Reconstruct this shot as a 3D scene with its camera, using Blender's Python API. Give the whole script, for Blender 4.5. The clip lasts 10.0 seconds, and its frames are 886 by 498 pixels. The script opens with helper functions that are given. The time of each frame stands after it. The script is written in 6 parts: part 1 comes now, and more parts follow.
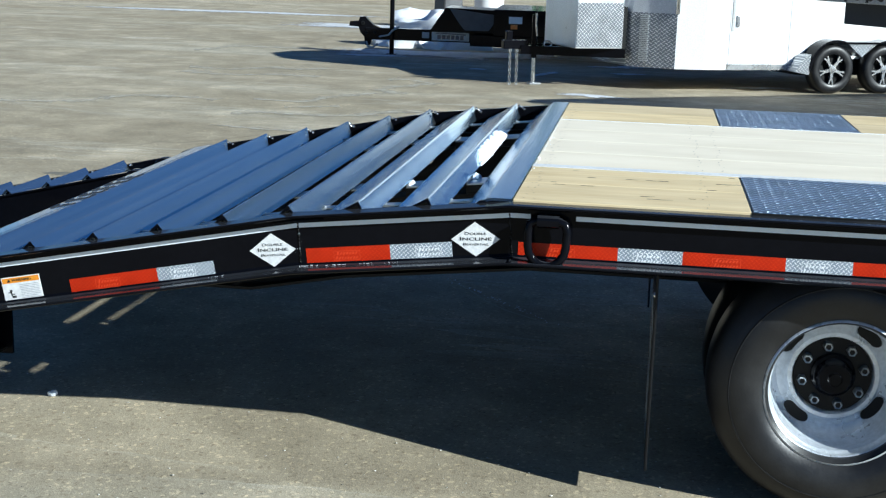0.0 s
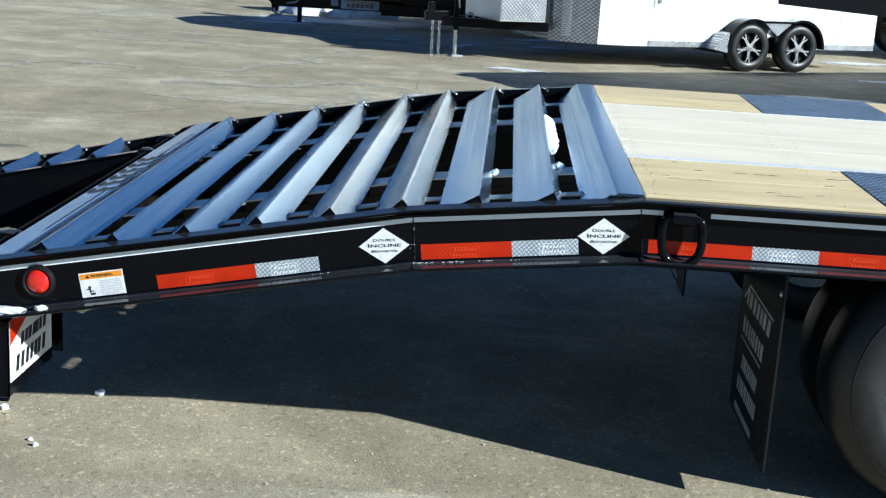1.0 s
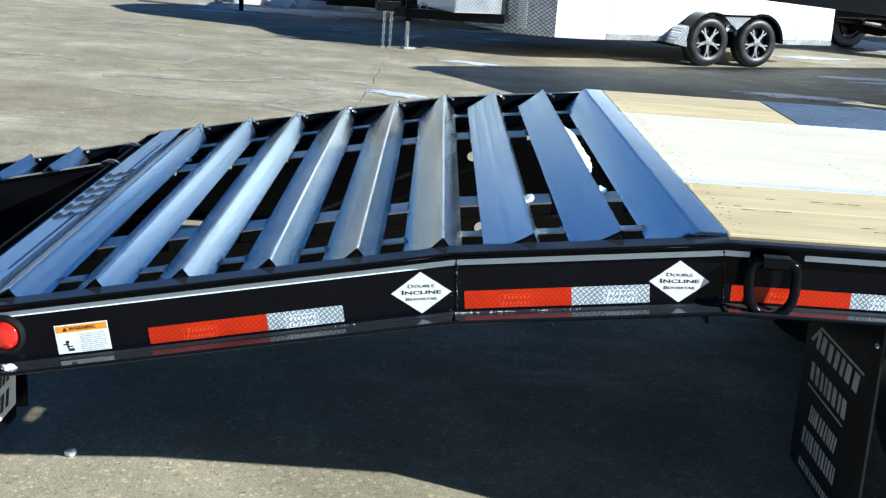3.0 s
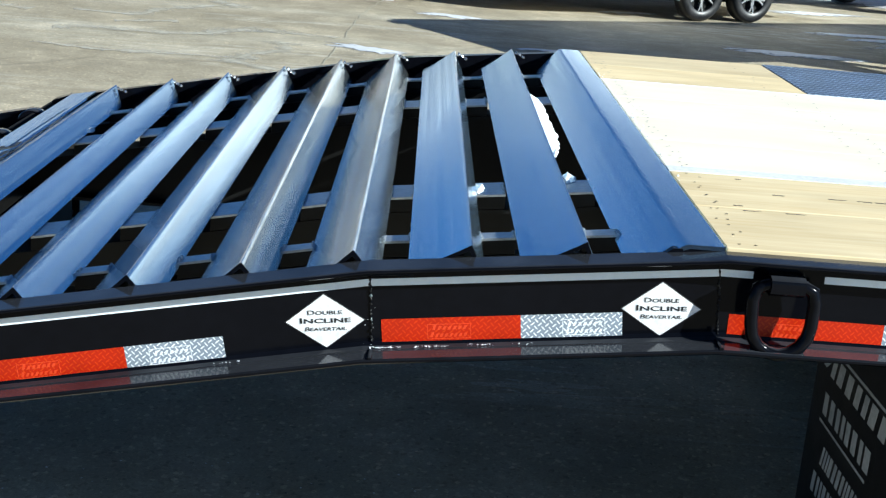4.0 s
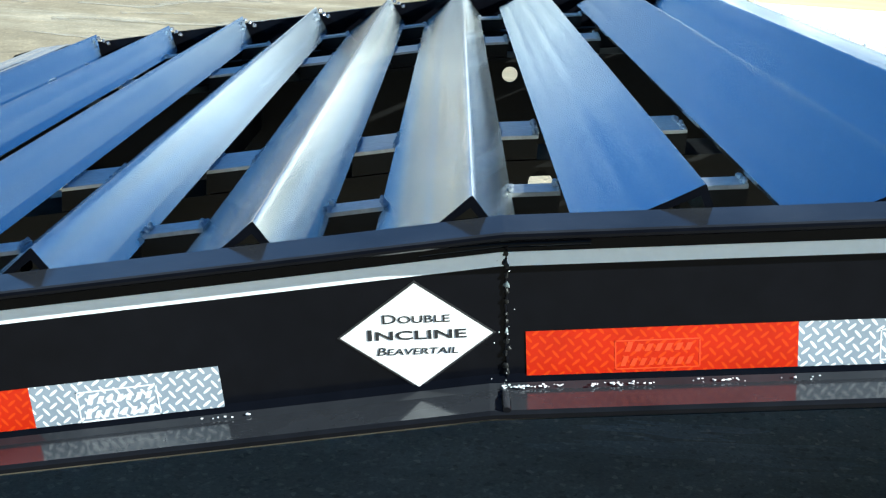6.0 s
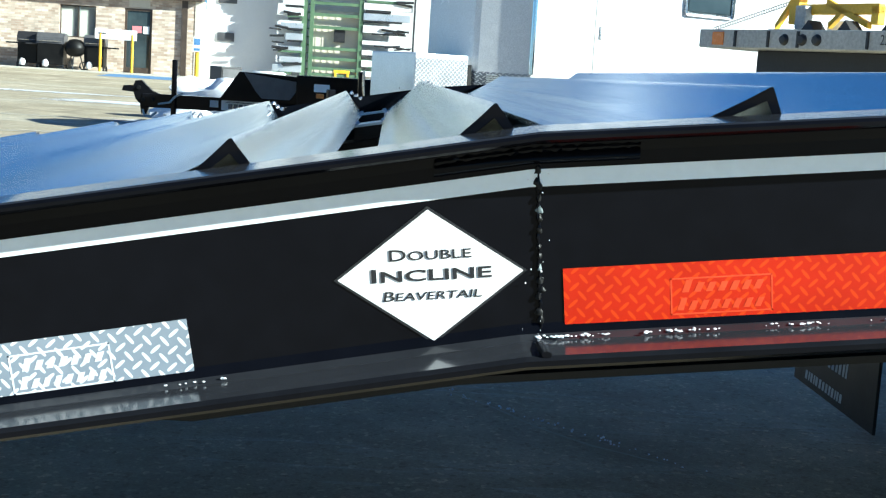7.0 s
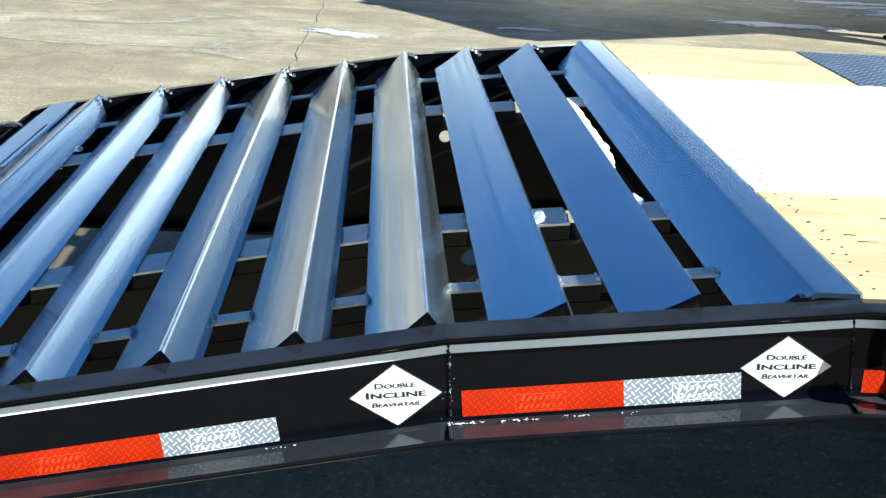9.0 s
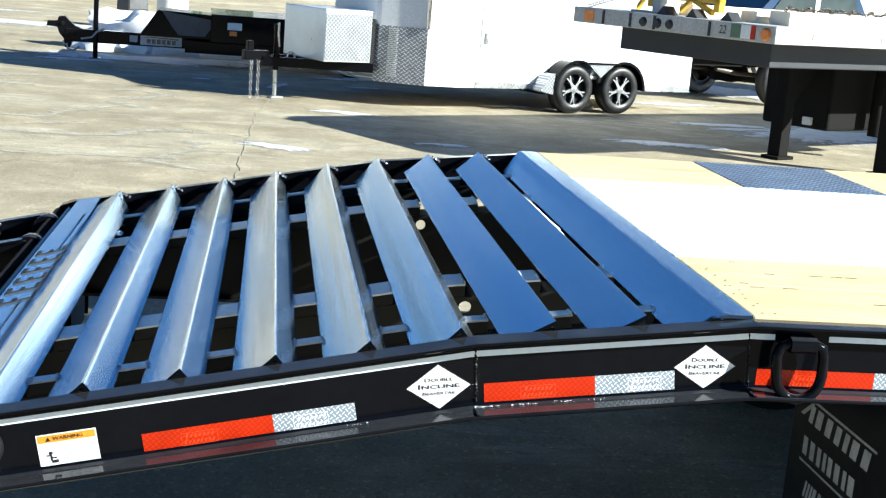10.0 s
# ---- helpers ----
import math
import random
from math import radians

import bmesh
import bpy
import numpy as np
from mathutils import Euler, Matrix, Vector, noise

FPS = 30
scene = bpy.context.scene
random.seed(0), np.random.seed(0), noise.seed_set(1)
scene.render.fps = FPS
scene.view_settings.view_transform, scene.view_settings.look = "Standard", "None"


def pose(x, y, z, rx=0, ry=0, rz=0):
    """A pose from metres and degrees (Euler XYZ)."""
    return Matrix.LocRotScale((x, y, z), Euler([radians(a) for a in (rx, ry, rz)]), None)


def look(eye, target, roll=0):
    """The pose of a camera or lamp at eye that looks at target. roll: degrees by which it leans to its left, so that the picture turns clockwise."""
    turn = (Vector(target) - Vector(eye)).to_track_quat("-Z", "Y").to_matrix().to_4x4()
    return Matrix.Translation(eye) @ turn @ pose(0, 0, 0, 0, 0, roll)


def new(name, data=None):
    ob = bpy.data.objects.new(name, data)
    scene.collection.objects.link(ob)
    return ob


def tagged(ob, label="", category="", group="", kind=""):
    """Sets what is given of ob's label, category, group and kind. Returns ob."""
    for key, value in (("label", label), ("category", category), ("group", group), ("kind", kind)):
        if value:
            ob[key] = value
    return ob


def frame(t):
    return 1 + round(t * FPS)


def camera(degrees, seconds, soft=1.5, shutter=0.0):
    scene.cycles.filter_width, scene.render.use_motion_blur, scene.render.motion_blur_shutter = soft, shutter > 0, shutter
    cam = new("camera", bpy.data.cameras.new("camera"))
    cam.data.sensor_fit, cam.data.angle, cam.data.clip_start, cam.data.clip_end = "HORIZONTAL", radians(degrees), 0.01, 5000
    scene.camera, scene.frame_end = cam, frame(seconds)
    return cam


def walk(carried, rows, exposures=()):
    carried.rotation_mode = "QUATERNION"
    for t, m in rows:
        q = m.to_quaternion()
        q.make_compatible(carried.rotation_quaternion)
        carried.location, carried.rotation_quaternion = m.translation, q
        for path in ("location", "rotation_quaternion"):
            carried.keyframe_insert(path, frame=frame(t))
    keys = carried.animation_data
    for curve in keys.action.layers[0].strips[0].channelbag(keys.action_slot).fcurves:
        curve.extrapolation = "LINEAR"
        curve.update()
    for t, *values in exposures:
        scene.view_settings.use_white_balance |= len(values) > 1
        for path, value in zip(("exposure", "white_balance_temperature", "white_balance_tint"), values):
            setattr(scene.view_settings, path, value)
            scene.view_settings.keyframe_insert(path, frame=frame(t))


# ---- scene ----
cam = camera(37.0, 10.0, soft=1.25)
PATH = [
    (0, (1.0, -3.728, 1.615), (0.711, -1.799, 1.174), 1.7),
    (0.5, (0.63, -3.612, 1.627), (0.379, -1.675, 1.196), 4.0),
    (1, (0.234, -3.591, 1.618), (0.158, -1.651, 1.138), 3.5),
    (1.5, (-0.099, -3.522, 1.616), (-0.346, -1.583, 1.189), 4.6),
    (2, (-0.285, -3.469, 1.618), (-0.443, -1.539, 1.117), 4.3),
    (2.5, (-0.239, -3.325, 1.593), (-0.17, -1.398, 1.063), 5.4),
    (3, (-0.079, -3.019, 1.602), (-0.046, -1.081, 1.111), 4.2),
    (4.5, (0.077, -1.936, 1.475), (0.133, -0.025, 0.888), 5.0),
    (5, (0.025, -1.645, 1.386), (0.039, 0.266, 0.794), 4.0),
    (6.5, (-0.089, -1.042, 0.983), (-0.069, 0.916, 0.575), 4.1),
    (7, (-0.11, -1.006, 0.88), (-0.018, 0.975, 0.62), 3.6),
    (7.5, (-0.103, -1.023, 0.889), (0.012, 0.959, 0.651), 3.0),
    (8, (-0.093, -1.129, 1.126), (0.057, 0.787, 0.572), 2.5),
    (8.5, (-0.115, -1.475, 1.349), (-0.003, 0.421, 0.721), 1.9),
    (9, (-0.125, -1.897, 1.559), (-0.011, 0.009, 0.965), 3.4),
    (9.5, (-0.323, -2.34, 1.613), (-0.097, -0.436, 1.045), 3.6),
    (10, (-0.479, -2.797, 1.637), (-0.207, -0.859, 1.224), 4.6),
]
walk(cam, [(t, look(eye, target, roll)) for t, eye, target, roll in PATH],
     [(0, 0.88, 5300, 1), (2.5, 1.09, 5300, 1), (5, 1.36, 5500, 0), (6.5, 1.62, 5480, -5), (7.5, 1.62, 5480, -5), (8.2, 1.46, 5640, -3), (10, 1.68, 5720, 0)])

# ---- light ----
SUN = Vector((1.96, -0.874, 1.0)).normalized()
world = bpy.data.worlds.new("sky")
scene.world = world
world.use_nodes = True
wn = world.node_tree.nodes
sky = wn.new("ShaderNodeTexSky")
sky.sky_type = "NISHITA"
sky.sun_disc = False
sky.sun_elevation = math.asin(SUN.z)
sky.sun_rotation = math.atan2(SUN.x, SUN.y)
sky.air_density, sky.dust_density, sky.ozone_density = 1.0, 0.35, 6.5
sky.altitude = 2600
world.node_tree.links.new(sky.outputs[0], wn["Background"].inputs[0])
wn["Background"].inputs[1].default_value = 0.036
sun_data = bpy.data.lights.new("sun", "SUN")
sun_data.energy, sun_data.angle, sun_data.color = 4.5, radians(0.53), (1.0, 0.92, 0.80)
sun = new("sun", sun_data)
sun.matrix_world = look(SUN * 50, (0, 0, 0))


# ---- materials ----
def node_math(nt, op, a, b=None, c=None):
    n = nt.nodes.new("ShaderNodeMath")
    n.operation = op
    for k, v in enumerate((a, b, c)):
        if v is None:
            continue
        if isinstance(v, (int, float)):
            n.inputs[k].default_value = v
        else:
            nt.links.new(v, n.inputs[k])
    return n.outputs[0]


def noise_of(nt, vec, scale, detail=4.0, rough=0.55, stretch=None):
    if stretch:
        mp = nt.nodes.new("ShaderNodeMapping")
        mp.inputs["Scale"].default_value = stretch
        nt.links.new(vec, mp.inputs[0])
        vec = mp.outputs[0]
    n = nt.nodes.new("ShaderNodeTexNoise")
    n.inputs["Scale"].default_value, n.inputs["Detail"].default_value, n.inputs["Roughness"].default_value = scale, detail, rough
    nt.links.new(vec, n.inputs["Vector"])
    return n.outputs["Fac"]


def ramp_of(nt, fac, stops):
    r = nt.nodes.new("ShaderNodeValToRGB")
    el = r.color_ramp.elements
    while len(el) < len(stops):
        el.new(0.5)
    for e, (p, c) in zip(el, stops):
        e.position = p
        e.color = (*c, 1) if len(c) == 3 else c
    nt.links.new(fac, r.inputs[0])
    return r.outputs[0]


def mixed(nt, fac, a, b, blend="MIX"):
    m = nt.nodes.new("ShaderNodeMix")
    m.data_type, m.blend_type = "RGBA", blend
    for key, v in ((0, fac), (6, a), (7, b)):
        if isinstance(v, (int, float)):
            m.inputs[key].default_value = v
        elif isinstance(v, tuple):
            m.inputs[key].default_value = (*v, 1)
        else:
            nt.links.new(v, m.inputs[key])
    return m.outputs[2]


def bumped(nt, bsdf, height, strength, distance):
    b = nt.nodes.new("ShaderNodeBump")
    b.inputs["Strength"].default_value, b.inputs["Distance"].default_value = strength, distance
    nt.links.new(height, b.inputs["Height"])
    nt.links.new(b.outputs[0], bsdf.inputs["Normal"])


def blank(name, rough=0.5, metal=0.0):
    m = bpy.data.materials.new(name)
    m.use_nodes = True
    nt = m.node_tree
    bsdf = nt.nodes["Principled BSDF"]
    bsdf.inputs["Roughness"].default_value, bsdf.inputs["Metallic"].default_value = rough, metal
    tc = nt.nodes.new("ShaderNodeTexCoord")
    return m, nt, bsdf, tc.outputs["Object"]


def surface(name, a, b, scale=6.0, rough=(0.4, 0.6), metal=0.0, bump=0.0, fine=80.0, stretch=None, coat=0.0, grain=0.12):
    """Two-scale mottled surface: colours a to b over broad patches, fine grain over them, roughness varying with the patches."""
    m, nt, bsdf, co = blank(name, rough[0], metal)
    broad = noise_of(nt, co, scale, 5, 0.6, stretch)
    small = noise_of(nt, co, fine, 3, 0.6, stretch)
    col = ramp_of(nt, broad, [(0.3, a), (0.7, b)])
    spec = ramp_of(nt, small, [(0.3, (1 - grain,) * 3), (0.7, (1 + grain,) * 3)])
    col = mixed(nt, 1.0, col, spec, "MULTIPLY")
    nt.links.new(col, bsdf.inputs["Base Color"])
    r = nt.nodes.new("ShaderNodeMapRange")
    r.inputs[1].default_value, r.inputs[2].default_value, r.inputs[3].default_value, r.inputs[4].default_value = 0.3, 0.7, *rough
    nt.links.new(broad, r.inputs[0])
    nt.links.new(r.outputs[0], bsdf.inputs["Roughness"])
    bsdf.inputs["Coat Weight"].default_value = coat
    bsdf.inputs["Coat Roughness"].default_value = 0.06
    if bump:
        bumped(nt, bsdf, small, bump, 0.004)
    return m


def tread_mask(nt, vec, cell, axes=("X", "Z"), long=0.60, wide=0.16):
    """Raised lozenges of tread plate, alternating at plus and minus 45 degrees: 1 on a lozenge."""
    s = nt.nodes.new("ShaderNodeSeparateXYZ")
    nt.links.new(vec, s.inputs[0])
    p0 = node_math(nt, "DIVIDE", s.outputs[axes[0]], cell * 1.4142)
    q0 = node_math(nt, "DIVIDE", s.outputs[axes[1]], cell * 1.4142)
    p, q = node_math(nt, "ADD", p0, q0), node_math(nt, "SUBTRACT", q0, p0)
    i, j = node_math(nt, "FLOOR", p), node_math(nt, "FLOOR", q)
    u = node_math(nt, "SUBTRACT", node_math(nt, "SUBTRACT", p, i), 0.5)
    v = node_math(nt, "SUBTRACT", node_math(nt, "SUBTRACT", q, j), 0.5)
    par = node_math(nt, "MODULO", node_math(nt, "ABSOLUTE", node_math(nt, "ADD", i, j)), 2.0)
    u, v = node_math(nt, "ABSOLUTE", u), node_math(nt, "ABSOLUTE", v)
    swap = node_math(nt, "MULTIPLY", par, node_math(nt, "SUBTRACT", v, u))
    a, b = node_math(nt, "ADD", u, swap), node_math(nt, "SUBTRACT", v, swap)
    e = node_math(nt, "ADD", node_math(nt, "POWER", node_math(nt, "DIVIDE", a, long), 2.0), node_math(nt, "POWER", node_math(nt, "DIVIDE", b, wide), 2.0))
    r = nt.nodes.new("ShaderNodeMapRange")
    r.inputs[1].default_value, r.inputs[2].default_value, r.inputs[3].default_value, r.inputs[4].default_value = 0.75, 1.2, 1.0, 0.0
    nt.links.new(e, r.inputs[0])
    return r.outputs[0]


def tape(name, ground, lug, rough=0.35):
    m, nt, bsdf, co = blank(name, rough)
    mask = tread_mask(nt, co, 0.0094, long=0.56, wide=0.145)
    dirt = ramp_of(nt, noise_of(nt, co, 14, 4), [(0.35, (0.85,) * 3), (0.65, (1.05,) * 3)])
    nt.links.new(mixed(nt, 1.0, mixed(nt, mask, ground, lug), dirt, "MULTIPLY"), bsdf.inputs["Base Color"])
    bsdf.inputs["Specular IOR Level"].default_value = 0.25
    return m


def tread_plate(name, ground, lug, axes, cell, metal, rough):
    m, nt, bsdf, co = blank(name, rough, metal)
    mask = tread_mask(nt, co, cell, axes)
    dirt = ramp_of(nt, noise_of(nt, co, 9, 5), [(0.3, (0.75,) * 3), (0.7, (1.1,) * 3)])
    nt.links.new(mixed(nt, 1.0, mixed(nt, mask, ground, lug), dirt, "MULTIPLY"), bsdf.inputs["Base Color"])
    bumped(nt, bsdf, mask, 1.0, 0.003)
    return m


def steel_slat(name, dark, light, worn, reach=0.0, rough=(0.14, 0.25)):
    """Bare hot-rolled angle: mill scale in straight bands along its length, rubbed bright in ragged spots along the ridge.
    The mesh attribute "across" runs from 0 at the left edge to 1 at the ridge and 2 at the right edge."""
    m, nt, bsdf, co = blank(name, 0.3, 0.97)
    info = nt.nodes.new("ShaderNodeObjectInfo")
    shift = nt.nodes.new("ShaderNodeVectorMath")
    shift.operation = "ADD"
    nt.links.new(co, shift.inputs[0])
    nt.links.new(node_math(nt, "MULTIPLY", info.outputs["Random"], 9.0), shift.inputs[1])
    vec = shift.outputs[0]
    streak = noise_of(nt, vec, 1.0, 3, 0.55, (60, 0.22, 60))
    broad = noise_of(nt, vec, 1.0, 3, 0.5, (7, 0.9, 7))
    bands = node_math(nt, "ADD", node_math(nt, "MULTIPLY", streak, 0.6), node_math(nt, "MULTIPLY", broad, 0.4))
    col = ramp_of(nt, bands, [(0.36, dark), (0.62, light)])
    # Tan streaks painted in for the sunlit lot's reflection on some slats
    reflected = nt.nodes.new("ShaderNodeAttribute")
    reflected.attribute_name = "tan_sheen"
    lines = ramp_of(nt, noise_of(nt, vec, 1.0, 4, 0.6, (34, 0.30, 34)), [(0.34, (0.25,) * 3), (0.62, (1, 1, 1))])
    col = mixed(nt, node_math(nt, "MULTIPLY", reflected.outputs["Fac"], lines), col, (0.57, 0.53, 0.39))
    at = nt.nodes.new("ShaderNodeAttribute")
    at.attribute_name = "across"
    near = node_math(nt, "SUBTRACT", 1.0, node_math(nt, "ABSOLUTE", node_math(nt, "SUBTRACT", at.outputs["Fac"], 1.0)))
    rag = noise_of(nt, vec, 1.0, 6, 0.72, (60, 9, 60))
    edge = node_math(nt, "ADD", near, node_math(nt, "MULTIPLY", node_math(nt, "SUBTRACT", rag, 0.5), 0.30))
    rub = ramp_of(nt, edge, [(0.95 - reach, (0, 0, 0)), (1.0 - reach * 0.45, (1, 1, 1))])
    col = mixed(nt, rub, col, worn)
    nt.links.new(col, bsdf.inputs["Base Color"])
    r = nt.nodes.new("ShaderNodeMapRange")
    r.inputs[1].default_value, r.inputs[2].default_value, r.inputs[3].default_value, r.inputs[4].default_value = 0.35, 0.65, *rough
    nt.links.new(bands, r.inputs[0])
    nt.links.new(r.outputs[0], bsdf.inputs["Roughness"])
    return m


def timber(name, a, b, along, blotch=(0.86, 0.84, 0.80), spread=0.1):
    m, nt, bsdf, co = blank(name, 0.75)
    info = nt.nodes.new("ShaderNodeObjectInfo")
    off = nt.nodes.new("ShaderNodeVectorMath")
    off.operation = "ADD"
    nt.links.new(co, off.inputs[0])
    sc = nt.nodes.new("ShaderNodeCombineXYZ")
    for k in range(3):
        nt.links.new(node_math(nt, "MULTIPLY", info.outputs["Random"], 7.0 + k), sc.inputs[k])
    nt.links.new(sc.outputs[0], off.inputs[1])
    st = (1.2, 22, 22) if along == "X" else (22, 1.2, 22)
    grain = noise_of(nt, off.outputs[0], 3.0, 6, 0.65, st)
    blot = noise_of(nt, off.outputs[0], 3.0, 3, 0.5, (1, 3, 1))
    col = ramp_of(nt, grain, [(0.3, a), (0.65, b)])
    col = mixed(nt, 1.0, col, ramp_of(nt, blot, [(0.3, blotch), (0.7, (1.06,) * 3)]), "MULTIPLY")
    tone = mixed(nt, info.outputs["Random"], (1 - spread,) * 3, (1 + 0.5 * spread, 1 + 0.4 * spread, 1.0))
    nt.links.new(mixed(nt, 1.0, col, tone, "MULTIPLY"), bsdf.inputs["Base Color"])
    bumped(nt, bsdf, grain, 0.25, 0.002)
    return m


def lot_ground():
    """Worn concrete lot: tan slab with exposed aggregate, pale tide lines of dried salt running across and a few cracks."""
    m, nt, bsdf, co = blank("worn_concrete", 0.85)
    big = noise_of(nt, co, 0.22, 5, 0.6)
    col = ramp_of(nt, big, [(0.32, (0.325, 0.276, 0.186)), (0.68, (0.416, 0.363, 0.260))])
    # broad pale bands and washed-out darker ones, drawn out along x
    band = noise_of(nt, co, 1.0, 6, 0.62, (0.10, 0.42, 1))
    col = mixed(nt, ramp_of(nt, band, [(0.50, (0, 0, 0)), (0.68, (0.62,) * 3)]), col, (0.50, 0.465, 0.365))
    col = mixed(nt, ramp_of(nt, band, [(0.30, (0.45,) * 3), (0.44, (0, 0, 0))]), col, (0.225, 0.195, 0.135))
    # tide lines: a pale edge fading to one side, at the levels of a slow warped noise
    tide = noise_of(nt, co, 1.0, 7, 0.58, (0.085, 0.55, 1))
    step = node_math(nt, "FRACT", node_math(nt, "MULTIPLY", tide, 13.0))
    line = ramp_of(nt, step, [(0.0, (1, 1, 1)), (0.05, (0.75,) * 3), (0.22, (0.12,) * 3), (0.5, (0, 0, 0))])
    keep = ramp_of(nt, noise_of(nt, co, 1.0, 4, 0.6, (0.20, 0.45, 1)), [(0.46, (0, 0, 0)), (0.62, (1, 1, 1))])
    col = mixed(nt, node_math(nt, "MULTIPLY", node_math(nt, "MULTIPLY", line, keep), 0.75), col, (0.60, 0.565, 0.47))
    mid = noise_of(nt, co, 3.5, 8, 0.72)
    col = mixed(nt, 1.0, col, ramp_of(nt, mid, [(0.3, (0.84,) * 3), (0.5, (0.98,) * 3), (0.7, (1.14, 1.13, 1.12))]), "MULTIPLY")
    blotch = ramp_of(nt, noise_of(nt, co, 1.4, 7, 0.66), [(0.3, (0.78, 0.77, 0.75)), (0.5, (0.98,) * 3), (0.68, (1.32, 1.32, 1.34))])
    col = mixed(nt, 1.0, col, blotch, "MULTIPLY")
    # exposed aggregate in two sizes
    for size, stops in ((82.0, [(0.10, (0.74, 0.71, 0.68)), (0.22, (0.97,) * 3), (0.78, (1.01,) * 3), (0.90, (1.5, 1.46, 1.38))]),
                        (175.0, [(0.15, (0.84, 0.83, 0.82)), (0.30, (0.98,) * 3), (0.70, (1.02,) * 3), (0.85, (1.22, 1.20, 1.16))])):
        vor = nt.nodes.new("ShaderNodeTexVoronoi")
        vor.inputs["Scale"].default_value = size
        nt.links.new(co, vor.inputs["Vector"])
        col = mixed(nt, 1.0, col, ramp_of(nt, vor.outputs["Color"], stops), "MULTIPLY")
    ck = nt.nodes.new("ShaderNodeTexVoronoi")
    ck.feature = "DISTANCE_TO_EDGE"
    ck.inputs["Scale"].default_value = 0.07
    warp = nt.nodes.new("ShaderNodeVectorMath")
    warp.operation = "ADD"
    nz = nt.nodes.new("ShaderNodeTexNoise")
    nz.inputs["Scale"].default_value, nz.inputs["Detail"].default_value = 1.5, 6
    nt.links.new(co, nz.inputs["Vector"])
    nt.links.new(co, warp.inputs[0])
    nt.links.new(nz.outputs["Color"], warp.inputs[1])
    nt.links.new(warp.outputs[0], ck.inputs["Vector"])
    crack = ramp_of(nt, ck.outputs["Distance"], [(0.0004, (0.80,) * 3), (0.0016, (1.0,) * 3)])
    col = mixed(nt, 1.0, col, crack, "MULTIPLY")
    nt.links.new(col, bsdf.inputs["Base Color"])
    bumped(nt, bsdf, vor.outputs["Distance"], 0.3, 0.003)
    return m


def ragged(name, a, b, rough, fine, hold=(0.54, 0.66)):
    """A thin crust whose edge breaks up: the mesh attribute "body" runs from 1 inside to 0 at the rim."""
    m, nt, bsdf, co = blank(name, rough)
    col = ramp_of(nt, noise_of(nt, co, 5.0, 5, 0.65), [(0.3, a), (0.7, b)])
    nt.links.new(col, bsdf.inputs["Base Color"])
    at = nt.nodes.new("ShaderNodeAttribute")
    at.attribute_name = "body"
    frayed = node_math(nt, "ADD", node_math(nt, "MULTIPLY", at.outputs["Fac"], 0.30), node_math(nt, "MULTIPLY", noise_of(nt, co, fine, 8, 0.75), 0.90))
    hold_ramp = ramp_of(nt, frayed, [(hold[0], (0, 0, 0)), (hold[1], (1, 1, 1))])
    nt.links.new(hold_ramp, bsdf.inputs["Alpha"])
    return m


def brick_wall():
    m, nt, bsdf, co = blank("mixed_brick", 0.85)
    mp = nt.nodes.new("ShaderNodeMapping")
    mp.inputs["Rotation"].default_value = (radians(90), 0, 0)
    nt.links.new(co, mp.inputs[0])
    br = nt.nodes.new("ShaderNodeTexBrick")
    br.inputs["Scale"].default_value = 1.0
    br.inputs["Bias"].default_value = -0.15
    br.inputs["Color1"].default_value = (0.44, 0.33, 0.25, 1)
    br.inputs["Color2"].default_value = (0.80, 0.70, 0.57, 1)
    br.inputs["Mortar"].default_value = (0.50, 0.43, 0.35, 1)
    br.inputs["Mortar Size"].default_value = 0.008
    br.inputs["Brick Width"].default_value, br.inputs["Row Height"].default_value = 0.215, 0.075
    nt.links.new(mp.outputs[0], br.inputs["Vector"])
    nt.links.new(mixed(nt, 1.0, br.outputs[0], ramp_of(nt, noise_of(nt, co, 2.6, 5), [(0.3, (0.78,) * 3), (0.7, (1.18,) * 3)]), "MULTIPLY"), bsdf.inputs["Base Color"])
    return m


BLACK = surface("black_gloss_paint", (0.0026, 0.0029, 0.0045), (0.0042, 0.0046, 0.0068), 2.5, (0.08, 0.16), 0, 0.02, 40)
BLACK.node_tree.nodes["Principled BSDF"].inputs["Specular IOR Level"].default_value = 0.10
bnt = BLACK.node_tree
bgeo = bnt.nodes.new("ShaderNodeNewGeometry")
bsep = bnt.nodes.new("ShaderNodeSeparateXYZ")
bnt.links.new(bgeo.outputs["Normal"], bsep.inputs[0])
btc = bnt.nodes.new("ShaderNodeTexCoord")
# Upward faces painted paler and shinier in patches: sky sheen with some dust
dusty_sheen = node_math(bnt, "MULTIPLY", ramp_of(bnt, bsep.outputs["Z"], [(0.75, (0, 0, 0)), (0.98, (1, 1, 1))]), ramp_of(bnt, noise_of(bnt, btc.outputs["Object"], 5.0, 5, 0.65), [(0.3, (0.35,) * 3), (0.7, (1.0,) * 3)]))
bnt.links.new(node_math(bnt, "MULTIPLY_ADD", dusty_sheen, 0.30, 0.10), bnt.nodes["Principled BSDF"].inputs["Specular IOR Level"])
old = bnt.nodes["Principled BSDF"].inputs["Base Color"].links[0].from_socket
bnt.links.new(mixed(bnt, dusty_sheen, old, (0.045, 0.048, 0.056)), bnt.nodes["Principled BSDF"].inputs["Base Color"])
BLACKMAT = surface("black_chassis_paint", (0.004, 0.004, 0.004), (0.009, 0.009, 0.009), 4, (0.35, 0.55), 0, 0.1, 60)
